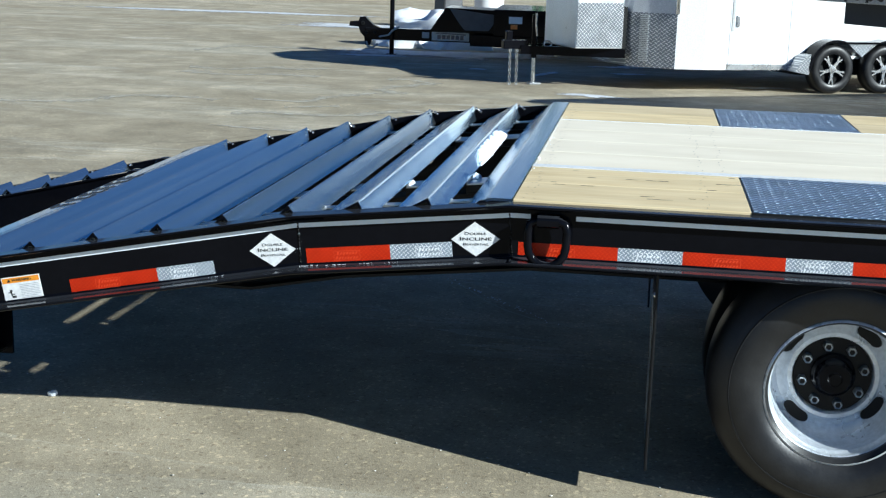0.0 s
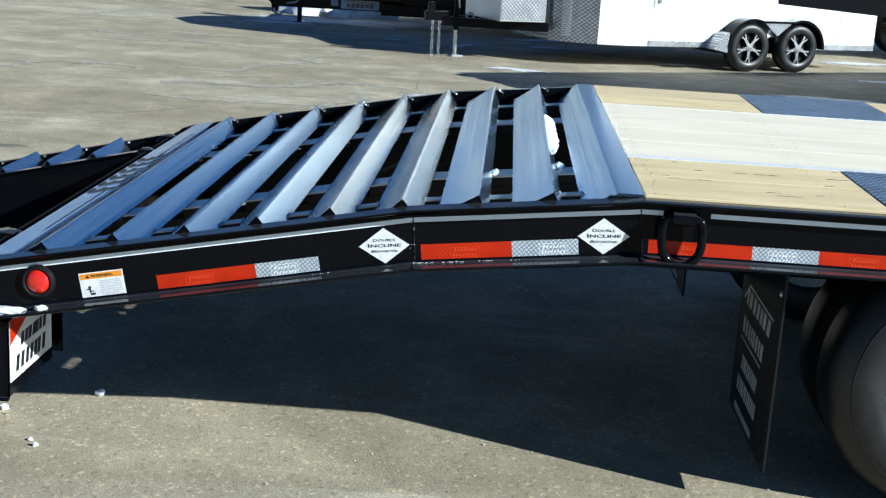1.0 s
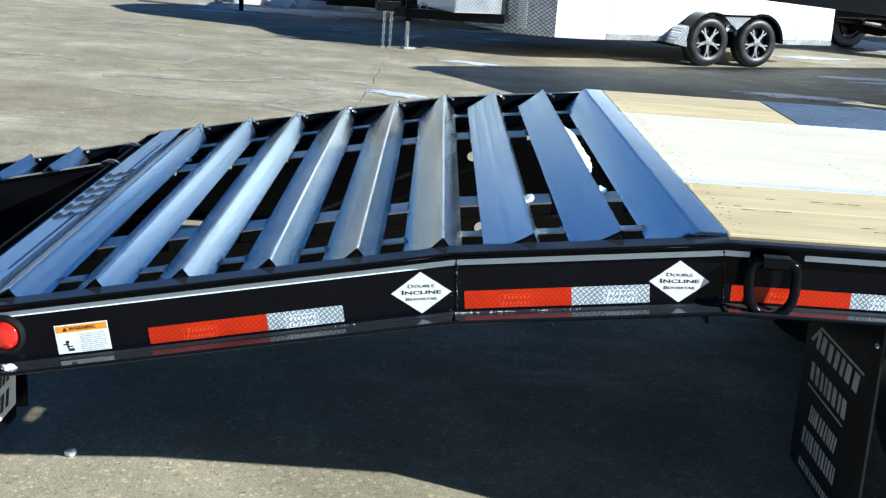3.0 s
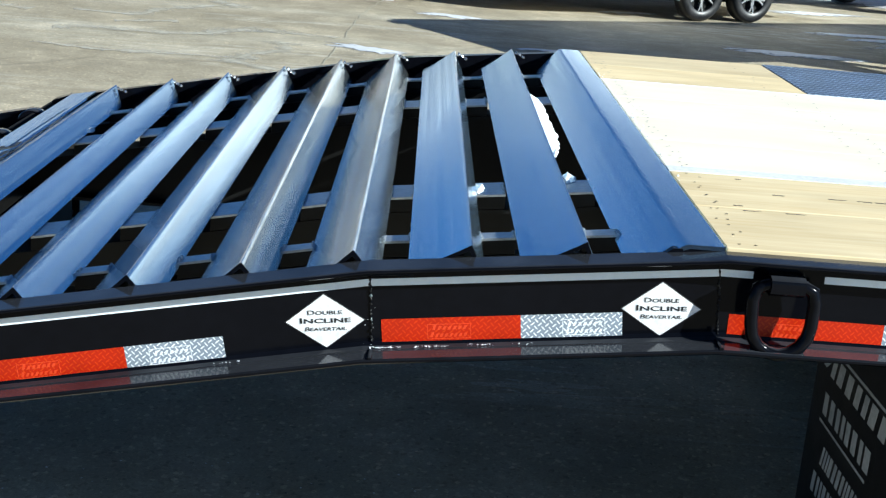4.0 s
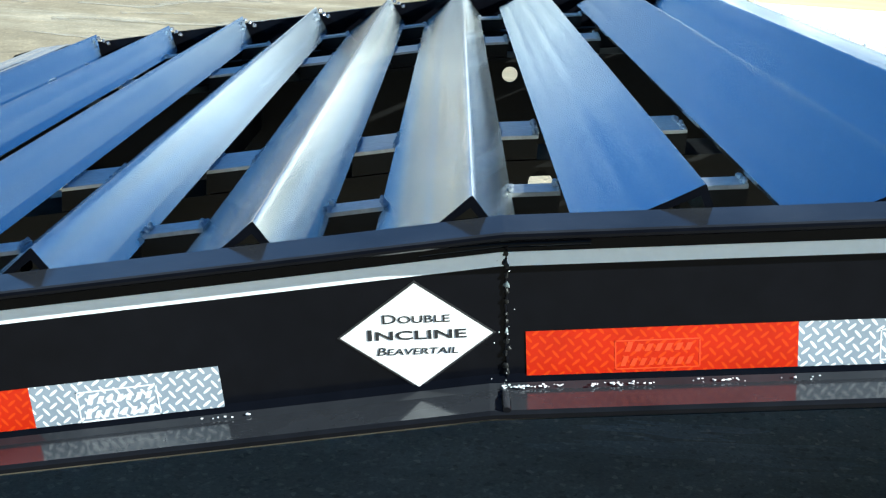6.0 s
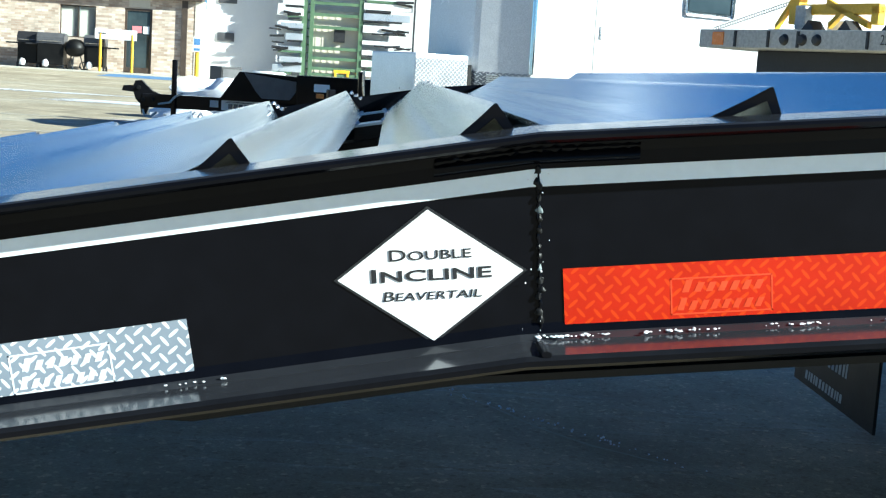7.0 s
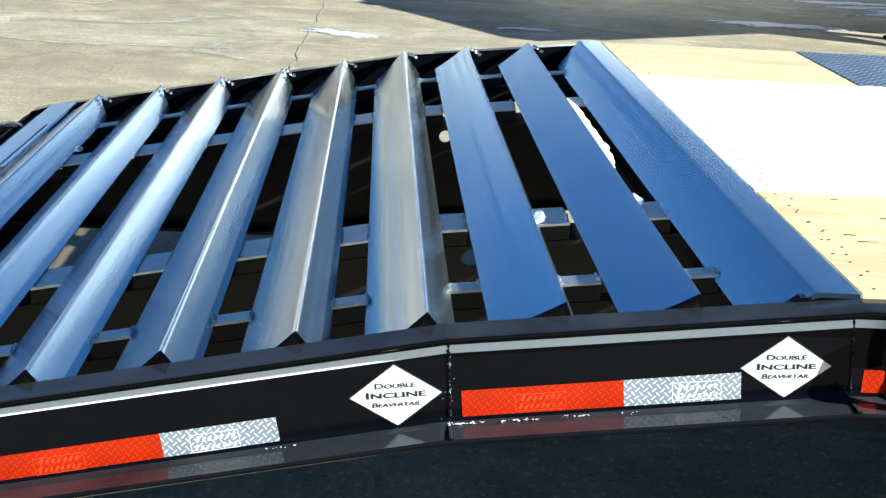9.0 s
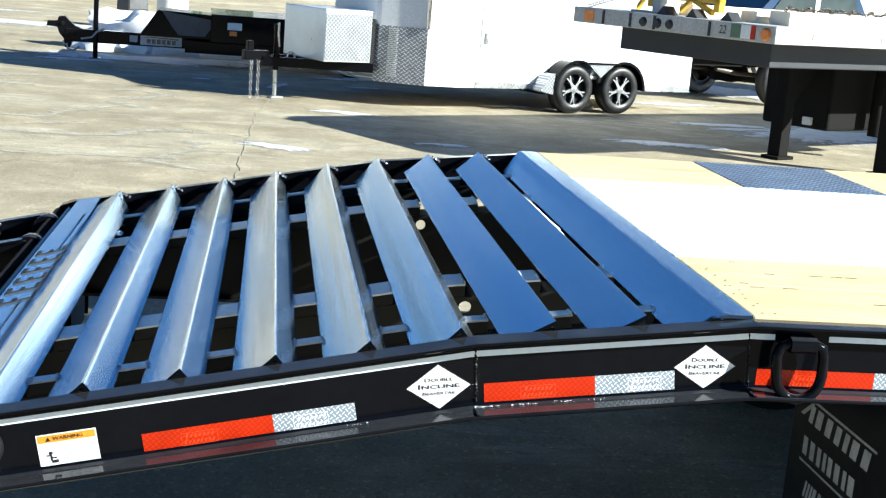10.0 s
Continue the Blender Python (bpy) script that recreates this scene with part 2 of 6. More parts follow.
BLACKMAT.node_tree.nodes["Principled BSDF"].inputs["Specular IOR Level"].default_value = 0.22
RUBBER = surface("tyre_rubber", (0.007, 0.007, 0.008), (0.022, 0.022, 0.023), 7, (0.34, 0.48), 0, 0.12, 120)
RUBBER.node_tree.nodes["Principled BSDF"].inputs["Specular IOR Level"].default_value = 0.42
FLAPRUB = surface("flap_rubber", (0.004, 0.004, 0.005), (0.007, 0.007, 0.008), 5, (0.45, 0.6), 0, 0.1, 90)
FLAPRUB.node_tree.nodes["Principled BSDF"].inputs["Specular IOR Level"].default_value = 0.25
MILLSCALE = steel_slat("blue_mill_scale", (0.51, 0.71, 0.90), (0.61, 0.78, 0.92), (0.90, 0.92, 0.93), 0.02)
RAMPSTEEL = steel_slat("ramp_mill_scale", (0.48, 0.63, 0.80), (0.58, 0.71, 0.85), (0.60, 0.68, 0.76), 0.0)
BEAMTOP = surface("bare_steel_flange", (0.42, 0.47, 0.52), (0.66, 0.68, 0.70), 8, (0.28, 0.4), 0.85, 0.1, 90)
RED = tape("red_reflective_tape", (0.47, 0.016, 0.0008), (0.60, 0.045, 0.0015))
RED.node_tree.nodes["Principled BSDF"].inputs["Specular IOR Level"].default_value = 0.25
REDMARK = surface("red_tape_print", (0.64, 0.048, 0.006), (0.70, 0.06, 0.01), 20, (0.35, 0.45))
SILVER = tape("silver_reflective_tape", (0.26, 0.30, 0.35), (0.88, 0.90, 0.91))
SILVERMARK = surface("silver_tape_print", (0.78, 0.80, 0.82), (0.86, 0.87, 0.88), 20, (0.35, 0.45))
STRIPE = surface("pale_grey_pinstripe", (0.83, 0.90, 0.94), (0.86, 0.92, 0.95), 7, (0.25, 0.35), grain=0.03)
WHITE = surface("white_vinyl", (0.78, 0.78, 0.77), (0.84, 0.84, 0.83), 9, (0.35, 0.45))
INK = surface("black_ink", (0.012, 0.012, 0.014), (0.02, 0.02, 0.022), 30, (0.4, 0.5))
ORANGE = surface("orange_print", (0.80, 0.28, 0.01), (0.86, 0.33, 0.02), 20, (0.4, 0.5))
FLAPINK = surface("faded_grey_print", (0.30, 0.32, 0.34), (0.50, 0.52, 0.54), 25, (0.5, 0.6))
GREYINK = surface("grey_print", (0.42, 0.43, 0.45), (0.55, 0.56, 0.58), 20, (0.5, 0.6))
LENS = surface("red_lamp_lens", (0.55, 0.012, 0.008), (0.65, 0.02, 0.01), 30, (0.08, 0.15), coat=0.6)
WOOD = timber("yellow_pine", (0.72, 0.56, 0.31), (0.80, 0.67, 0.43), "X")
PALEWOOD = timber("pale_deck_board", (0.87, 0.785, 0.63), (0.88, 0.80, 0.65), "X", (0.95, 0.94, 0.92), 0.03)
COVER = tread_plate("tread_plate_steel", (0.20, 0.28, 0.40), (0.64, 0.76, 0.90), ("X", "Y"), 0.026, 0.9, 0.42)
ALUTREAD = tread_plate("bright_tread_plate", (0.28, 0.30, 0.33), (0.84, 0.85, 0.86), ("X", "Z"), 0.034, 0.6, 0.32)
ALU = surface("polished_aluminium", (0.60, 0.61, 0.62), (0.72, 0.73, 0.74), 5, (0.2, 0.35), 0.95, 0.05, 60)
MIRROR = surface("polished_trim", (0.75, 0.77, 0.79), (0.82, 0.83, 0.84), 3, (0.06, 0.12), 1.0)
RIMPAINT = surface("silver_wheel_paint", (0.62, 0.66, 0.71), (0.73, 0.76, 0.80), 8, (0.24, 0.34), 0.45, 0.05, 60)
CHROME = surface("bright_bolt", (0.5, 0.5, 0.5), (0.65, 0.65, 0.65), 30, (0.2, 0.3), 0.9)
NUT = surface("dull_steel_nut", (0.36, 0.37, 0.38), (0.52, 0.53, 0.54), 40, (0.3, 0.45), 0.9)
SNOW = surface("snow", (0.80, 0.83, 0.88), (0.88, 0.90, 0.93), 12, (0.6, 0.8), 0, 0.8, 60)
GROUND = lot_ground()
WHITESKIN = surface("white_trailer_skin", (0.78, 0.79, 0.80), (0.83, 0.83, 0.83), 1.5, (0.2, 0.3), coat=0.3)
BOXALU = surface("bright_mill_aluminium", (0.68, 0.71, 0.74), (0.84, 0.86, 0.88), 2, (0.25, 0.4), 0.7, 0.05, 60)
SALT = ragged("salt_streak", (0.45, 0.415, 0.32), (0.56, 0.525, 0.435), 0.85, 6.0, (0.50, 0.86))
THINSNOW = ragged("thin_refrozen_snow", (0.60, 0.61, 0.62), (0.82, 0.83, 0.86), 0.55, 7.0, (0.50, 0.66))
CHASSIS = surface("grey_black_chassis_paint", (0.016, 0.018, 0.023), (0.03, 0.033, 0.04), 3, (0.5, 0.7), 0, 0.15, 40)
PRIMER = surface("bare_zinc_primer", (0.03, 0.05, 0.055), (0.22, 0.26, 0.27), 60, (0.5, 0.7), 0, 0.2, 200)
BLIND = surface("pale_blind", (0.50, 0.53, 0.46), (0.58, 0.60, 0.54), 3, (0.6, 0.8))
CLEAR, _cnt, _cb, _cco = blank("clear_window_glass", 0.02)
_cb.inputs["Transmission Weight"].default_value, _cb.inputs["IOR"].default_value = 1.0, 1.12
GREYPAINT = surface("weathered_grey_paint", (0.40, 0.41, 0.40), (0.54, 0.54, 0.52), 3, (0.5, 0.7), 0, 0.15, 40, grain=0.2)
YELLOW = surface("yellow_paint", (0.72, 0.42, 0.02), (0.80, 0.50, 0.04), 5, (0.35, 0.5))
GREEN = surface("green_rack_paint", (0.085, 0.15, 0.085), (0.13, 0.21, 0.12), 5, (0.4, 0.55))
BRICK = brick_wall()
SIDING = surface("cream_steel_siding", (0.62, 0.57, 0.47), (0.70, 0.65, 0.55), 1, (0.4, 0.55))
WHITEWALL = surface("white_steel_siding", (0.74, 0.75, 0.76), (0.82, 0.82, 0.81), 0.8, (0.4, 0.5))
TRIM = surface("dark_brown_trim", (0.05, 0.035, 0.025), (0.08, 0.06, 0.045), 4, (0.4, 0.55))
DARKGREY = surface("dark_grey_plastic", (0.016, 0.016, 0.018), (0.03, 0.03, 0.033), 6, (0.4, 0.55))
HOODGREY = surface("grey_hood_enamel", (0.07, 0.07, 0.075), (0.11, 0.11, 0.115), 6, (0.35, 0.5))
BLUEPAINT = surface("dark_blue_paint", (0.015, 0.04, 0.10), (0.02, 0.055, 0.13), 3, (0.12, 0.2), coat=0.5)
ACCESS = surface("blue_pavement_paint", (0.06, 0.17, 0.36), (0.12, 0.26, 0.48), 3, (0.6, 0.8))
CURB = surface("pale_concrete", (0.42, 0.39, 0.33), (0.52, 0.49, 0.42), 3, (0.8, 0.9), 0, 0.3, 60)
PINK = surface("pink_notice", (0.70, 0.22, 0.24), (0.75, 0.27, 0.28), 20, (0.5, 0.6))
AMBER = surface("amber_marker", (0.75, 0.22, 0.03), (0.8, 0.28, 0.05), 20, (0.2, 0.3))
UNDERBODY = surface("dull_chassis_black", (0.006, 0.006, 0.006), (0.012, 0.011, 0.010), 4, (0.8, 0.95), 0, 0.1, 60)
UNDERBODY.node_tree.nodes["Principled BSDF"].inputs["Specular IOR Level"].default_value = 0.15
PALERED = surface("pale_red_tape", (0.70, 0.30, 0.24), (0.78, 0.40, 0.33), 12, (0.4, 0.5))
DAMP = surface("damp_concrete", (0.13, 0.12, 0.09), (0.24, 0.22, 0.17), 7, (0.5, 0.7))
CRACK = surface("crack_shadow", (0.36, 0.33, 0.245), (0.44, 0.405, 0.31), 9, (0.9, 1.0))
GRIT, grn, grb, grc = blank("grit", 0.8)
geo = grn.nodes.new("ShaderNodeNewGeometry")
grn.links.new(ramp_of(grn, geo.outputs["Random Per Island"], [(0.0, (0.12, 0.11, 0.09)), (0.3, (0.38, 0.34, 0.26)), (0.7, (0.62, 0.59, 0.52)), (1.0, (0.78, 0.75, 0.68))]), grb.inputs["Base Color"])
GLASS, gnt, gb, gco = blank("dark_window_glass", 0.05)
gb.inputs["Base Color"].default_value = (0.03, 0.045, 0.05, 1)
gnt.links.new(ramp_of(gnt, noise_of(gnt, gco, 1.5, 3), [(0.3, (0.02, 0.03, 0.035)), (0.7, (0.06, 0.08, 0.085))]), gb.inputs["Base Color"])


# ---- builders ----
def part(name, bm, material, parent=None, label="", smooth=False):
    """Links a bmesh, given in the thing's own axes, as one mesh object under a thing or a part."""
    me = bpy.data.meshes.new(name)
    bmesh.ops.recalc_face_normals(bm, faces=bm.faces)
    bm.to_mesh(me)
    bm.free()
    if smooth:
        me.polygons.foreach_set("use_smooth", [True] * len(me.polygons))
        me.set_sharp_from_angle(angle=radians(40))
    me.materials.append(material)
    ob = new(name, me)
    if parent is not None:
        ob.parent = parent
    return tagged(ob, label)


def thing(name, label, category, m=None, group="", kind=""):
    ob = new(name)
    ob.empty_display_size = 0.2
    if m is not None:
        ob.matrix_basis = m
    return tagged(ob, label, category, group, kind)


def box(bm, x0, x1, y0, y1, z0, z1, bevel=0.0):
    r = bmesh.ops.create_cube(bm, size=1)
    bmesh.ops.transform(bm, matrix=Matrix.Translation(((x0 + x1) / 2, (y0 + y1) / 2, (z0 + z1) / 2)) @ Matrix.Diagonal((x1 - x0, y1 - y0, z1 - z0, 1)), verts=r["verts"])
    if bevel:
        edges = list({e for v in r["verts"] for e in v.link_edges})
        bmesh.ops.bevel(bm, geom=edges, offset=bevel, segments=2, affect="EDGES", profile=0.5)
    return bm


def loft(bm, rings, caps=True):
    vs = [[bm.verts.new(p) for p in ring] for ring in rings]
    n = len(rings[0])
    for a, b in zip(vs, vs[1:]):
        for k in range(n):
            bm.faces.new((a[k], a[(k + 1) % n], b[(k + 1) % n], b[k]))
    if caps:
        bm.faces.new(vs[0][::-1])
        bm.faces.new(vs[-1])
    return bm


def prism_xz(bm, pts, y0, y1):
    return loft(bm, [[(x, y0, z) for x, z in pts], [(x, y1, z) for x, z in pts]])


def prism_xy(bm, pts, z0, z1):
    return loft(bm, [[(x, y, z0) for x, y in pts], [(x, y, z1) for x, y in pts]])


def prism_yz(bm, pts, x0, x1):
    return loft(bm, [[(x0, y, z) for y, z in pts], [(x1, y, z) for y, z in pts]])


def tube(bm, path, r, seg=8, closed=False):
    pts = [Vector(p) for p in path]
    n = len(pts)
    rings = []
    side = None
    for k, p in enumerate(pts):
        a = pts[(k - 1) % n] if closed or k > 0 else p
        b = pts[(k + 1) % n] if closed or k < n - 1 else p
        d = (b - a).normalized()
        if side is None:
            side = d.orthogonal().normalized()
        side = (side - d * side.dot(d)).normalized()
        up = d.cross(side)
        rings.append([p + r * (math.cos(t) * side + math.sin(t) * up) for t in (2 * math.pi * q / seg for q in range(seg))])
    if closed:
        vs = [[bm.verts.new(p) for p in ring] for ring in rings]
        for k in range(n):
            a, b = vs[k], vs[(k + 1) % n]
            best = min(range(seg), key=lambda s: (a[0].co - b[s].co).length) if k == n - 1 else 0
            for q in range(seg):
                bm.faces.new((a[q], a[(q + 1) % seg], b[(q + 1 + best) % seg], b[(q + best) % seg]))
        return bm
    return loft(bm, rings)


def lathe(bm, profile, centre, axis="Y", seg=40):
    """Turns (radius, height) pairs round an axis through centre."""
    rings = []
    for r, h in profile:
        ring = []
        for k in range(seg):
            t = 2 * math.pi * k / seg
            a, b = r * math.cos(t), r * math.sin(t)
            ring.append({"Y": (a, h, b), "Z": (a, b, h), "X": (h, a, b)}[axis])
        rings.append([Vector(c) + Vector(centre) for c in ring])
    if profile[0][0] > 0.01 and profile[-1][0] > 0.01 and len(profile) > 3:
        return loft(bm, rings + rings[:1], caps=False)
    return loft(bm, rings, caps=True)


def lump(bm, centre, size, seed, detail=2):
    """An uneven clod of snow."""
    r = bmesh.ops.create_icosphere(bm, subdivisions=detail, radius=1)
    for v in r["verts"]:
        k = 1 + 0.45 * noise.noise(v.co * 1.7 + Vector((seed, 0, 0))) + 0.2 * noise.noise(v.co * 4 + Vector((0, seed, 0)))
        v.co = Vector(centre) + Vector((v.co.x * size[0] * k, v.co.y * size[1] * k, max(v.co.z, -0.35) * size[2] * k))
    return bm


def lettering(name, body, height, material, parent, m, stretch=1.0, caps=0.78, label="", weight=-0.004, shear=0.0):
    """Flat raised lettering from the built-in font, centred at m, in its x-y plane."""
    cu = bpy.data.curves.new(name, "FONT")
    cu.body, cu.size, cu.align_x, cu.align_y, cu.extrude = body, height * 1.38, "CENTER", "CENTER", 0.0004
    cu.resolution_u = 3
    cu.small_caps_scale = caps
    cu.offset, cu.shear = height * weight, shear
    for k, f in enumerate(cu.body_format):
        f.use_small_caps = True
    tmp = bpy.data.objects.new(name, cu)
    me = bpy.data.meshes.new_from_object(tmp)
    bpy.data.objects.remove(tmp)
    me.transform(m @ Matrix.Diagonal((stretch, 1, 1, 1)))
    me.materials.clear()
    me.materials.append(material)
    ob = new(name, me)
    ob.parent = parent
    return tagged(ob, label)


# ---- ground ----
def build_ground():
    bm = bmesh.new()
    bmesh.ops.create_grid(bm, x_segments=40, y_segments=40, size=600)
    tagged(part("ground", bm, GROUND), "worn tan concrete lot with pale salt streaks and cracks", "ground", kind="structure")


build_ground()


# ---- the equipment trailer: rails ----
DZ = 0.922       # deck level
W = 2.6          # overall width between the outer rail webs
TAIL, BEND, DECK, FRONT = -1.235, 0.0, 0.637, 8.2
TAN2, TAN1 = 0.194, 0.108


def top(x):
    """Height of the rail's upper flange."""
    if x < BEND:
        return 0.846 + TAN2 * x
    return 0.846 + TAN1 * min(x, DECK)


trailer = thing("equipment_trailer", "black deck-over equipment trailer with slatted beavertail and lowered ramps", "trailer")

RAIL = [(-0.046, -0.0022), (0.008, 0.0), (0.008, -0.177), (-0.056, -0.177), (-0.060, -0.174), (-0.060, -0.170), (-0.056, -0.167), (-0.012, -0.165), (-0.003, -0.161), (0.0, -0.153),
        (0.0, -0.022), (-0.003, -0.014), (-0.012, -0.010), (-0.047, -0.0105), (-0.050, -0.0085), (-0.0505, -0.006), (-0.049, -0.0035)]


def rail_piece(x0, x1, near):
    bm = bmesh.new()
    steps = (x0, x1)
    side = lambda y: y if near else W - y
    loft(bm, [[(x, side(y), top(x) + h) for y, h in RAIL] for x in steps])
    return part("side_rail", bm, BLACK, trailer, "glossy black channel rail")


for near in (True, False):
    for a, b in ((TAIL, BEND), (BEND, DECK), (DECK, FRONT)):
        rail_piece(a, b, near)

# weld beads at the two bends, and the doubler strip on the flange edge
def weld(x, n, y=-0.001, z0=-0.16, z1=-0.03, seed=0):
    rnd = random.Random(seed)
    bm = bmesh.new()
    rings = []
    for k in range(2 * n):
        h = z0 + (z1 - z0) * k / (2 * n - 1)
        r = 0.0012 + 0.0003 * math.sin(k * 1.9) + rnd.uniform(-0.0003, 0.0003)
        cx = x + 0.0007 * math.sin(k * 0.7) + rnd.uniform(-0.0003, 0.0003) - 0.09 * h
        rings.append([(cx + r * math.cos(q * math.pi / 4), y + r * 0.8 * math.sin(q * math.pi / 4), top(x) + h) for q in range(8)])
    loft(bm, rings)
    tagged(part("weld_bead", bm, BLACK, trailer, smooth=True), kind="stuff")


weld(0.002, 30, seed=1)
weld(DECK - 0.008, 26, seed=2)


def weld_lumps(x, seed, chips):
    """Uneven runs of the vertical weld at a bend, its paint chipped to grey primer, and the heavy bead at its foot."""
    rnd = random.Random(seed)
    for k in range(16):
        h = -0.158 + 0.126 * k / 15 + rnd.uniform(-0.003, 0.003)
        bm = bmesh.new()
        lump(bm, (x - 0.092 * h + rnd.uniform(-0.0015, 0.0015), -0.0008, top(x) + h), (rnd.uniform(0.0016, 0.0030), 0.0022, rnd.uniform(0.003, 0.006)), 3.3 * k + seed, 2)
        part("weld_run", bm, PRIMER if k in chips else BLACKMAT, trailer, "chipped weld run" if k in chips else "", smooth=True)
    bm = bmesh.new()
    rings = []
    for k in range(9):
        y = -0.058 + 0.0068 * k
        r = 0.0042 + rnd.uniform(-0.001, 0.001)
        rings.append([(x + 0.013 + r * math.cos(q * math.pi / 4), y, top(x) - 0.1645 + r * 0.7 * math.sin(q * math.pi / 4)) for q in range(8)])
    loft(bm, rings)
    part("weld_run", bm, BLACK, trailer, smooth=True)


weld_lumps(0.002, 1, (6, 11))
weld_lumps(DECK - 0.008, 2, ())
bm = bmesh.new()
loft(bm, [[(x, y, top(x) + h) for y, h in ((-0.003, -0.0285), (0.001, -0.0295), (0.001, -0.018), (-0.003, -0.0195), (-0.0055, -0.0225), (-0.0055, -0.0262))] for x in (-0.074, 0.0, 0.082)])
doubler = part("doubler_strip", bm, BLACK, trailer, smooth=True)
bm = bmesh.new()
rings = []
rnd = random.Random(5)
for k in range(53):
    x = -0.074 + 0.003 * k
    r = 0.0024 + 0.0007 * math.sin(k * 1.7) + rnd.uniform(-0.0005, 0.0005)
    rings.append([(x, -0.0015 + r * math.cos(q * math.pi / 4), top(x) - 0.0178 + r * math.sin(q * math.pi / 4)) for q in range(8)])
loft(bm, rings)
part("weld_seam", bm, BLACK, doubler, smooth=True)

# pinstripe along the web
def stripe(x0, x1):
    bm = bmesh.new()
    xs = [x for x in (x0, BEND, DECK, x1) if x0 <= x <= x1]
    loft(bm, [[(x, y, top(x) + h) for y, h in ((-0.0012, -0.0465), (0.001, -0.0465), (0.001, -0.033), (-0.0012, -0.033))] for x in xs])
    part("pinstripe", bm, STRIPE, trailer, "pale grey pinstripe tape")


stripe(TAIL + 0.01, 0.694)
stripe(0.824, FRONT)


# ---- tape, labels and lamp on the near web ----
def on_web(x, z, angle):
    """A pose on the web at x, z: local x along the slope, local z up it, facing -y."""
    return Matrix.Translation((x, 0, z)) @ Matrix.Rotation(-angle, 4, "Y")


def plate(bm, m, x0, x1, z0, z1, t0=-0.0008, t1=0.001, bevel=0.0):
    r0 = len(bm.verts)
    box(bm, x0, x1, t0, t1, z0, z1)
    bm.verts.ensure_lookup_table()
    bmesh.ops.transform(bm, matrix=m, verts=bm.verts[r0:])


def frame_bars(bm, m, x0, x1, z0, z1, w, t=-0.0010):
    for a in ((x0, x1, z0, z0 + w), (x0, x1, z1 - w, z1), (x0, x0 + w, z0, z1), (x1 - w, x1, z0, z1)):
        plate(bm, m, *a, t0=t, t1=0.0)


def word_bars(bm, m, x0, x1):
    """Two rows of slanted bars, the first of each row taller."""
    for z0, h, n, dx in ((-0.0235, 0.0078, 7, 0.004), (-0.0375, 0.0078, 8, 0.0)):
        w = (x1 - x0 - dx) / n
        for k in range(n):
            x, up = x0 + dx + k * w, h * (1.25 if k == 0 else 0.92)
            first = len(bm.verts)
            prism_xz(bm, [(x, z0), (x + 0.55 * w, z0), (x + 0.55 * w + 0.0035, z0 + up), (x + 0.0035, z0 + up)], -0.0010, 0.0)
            bm.verts.ensure_lookup_table()
            bmesh.ops.transform(bm, matrix=m, verts=bm.verts[first:])


def tape_pair(x, z, angle, red_length=0.286, total=0.469):
    m = on_web(x, z, angle)
    bm = bmesh.new()
    plate(bm, m, 0, red_length, -0.0508, 0)
    red = part("red_tape", bm, RED, trailer, "red retroreflective tape with tread pattern")
    bm = bmesh.new()
    frame_bars(bm, m, 0.083, 0.163, -0.041, -0.012, 0.0012)
    word_bars(bm, m, 0.088, 0.157)
    part("print", bm, REDMARK, red)
    bm = bmesh.new()
    plate(bm, m, red_length, total, -0.0508, 0)
    sil = part("silver_tape", bm, SILVER, trailer, "silver retroreflective tape with tread pattern")
    bm = bmesh.new()
    frame_bars(bm, m, 0.330, 0.408, -0.041, -0.010, 0.0013)
    word_bars(bm, m, 0.335, 0.404)
    part("print", bm, SILVERMARK, sil)


tape_pair(-0.717, 0.593, math.atan2(0.090, 0.461))
tape_pair(0.030, 0.738, math.atan2(0.048, 0.435), 0.254, 0.439)
for k in range(4):
    tape_pair(0.661 + 0.469 * k, 0.798, 0.0)


def diamond(x, z, angle):
    m = on_web(x, z, angle)
    bm = bmesh.new()
    prism_xz(bm, [(-0.0745, 0), (0, -0.0535), (0.0745, 0), (0, 0.0535)], -0.0008, 0.001)
    bmesh.ops.transform(bm, matrix=m, verts=bm.verts)
    back = part("diamond_sticker", bm, INK, trailer, "white diamond sticker with black lettering")
    bm = bmesh.new()
    prism_xz(bm, [(-0.0715, 0), (0, -0.051), (0.0715, 0), (0, 0.051)], -0.0013, 0.0)
    bmesh.ops.transform(bm, matrix=m, verts=bm.verts)
    part("sticker_face", bm, WHITE, back)
    up = m @ Matrix.Rotation(radians(90), 4, "X")
    for body, h, dz, st, weight, shear in (("Double", 0.0090, 0.0165, 1.62, 0.004, 0.0), ("Incline", 0.0108, 0.0012, 2.08, 0.018, 0.0), ("Beavertail", 0.0078, -0.0150, 1.60, 0.002, 0.14)):
        lettering("lettering", body, h, INK, back, up @ Matrix.Translation((0.0, dz, 0.0016)), st, 0.80, weight=weight, shear=shear)


diamond(-0.0715, 0.727, radians(6.5))
diamond(0.536, 0.798, radians(3.5))

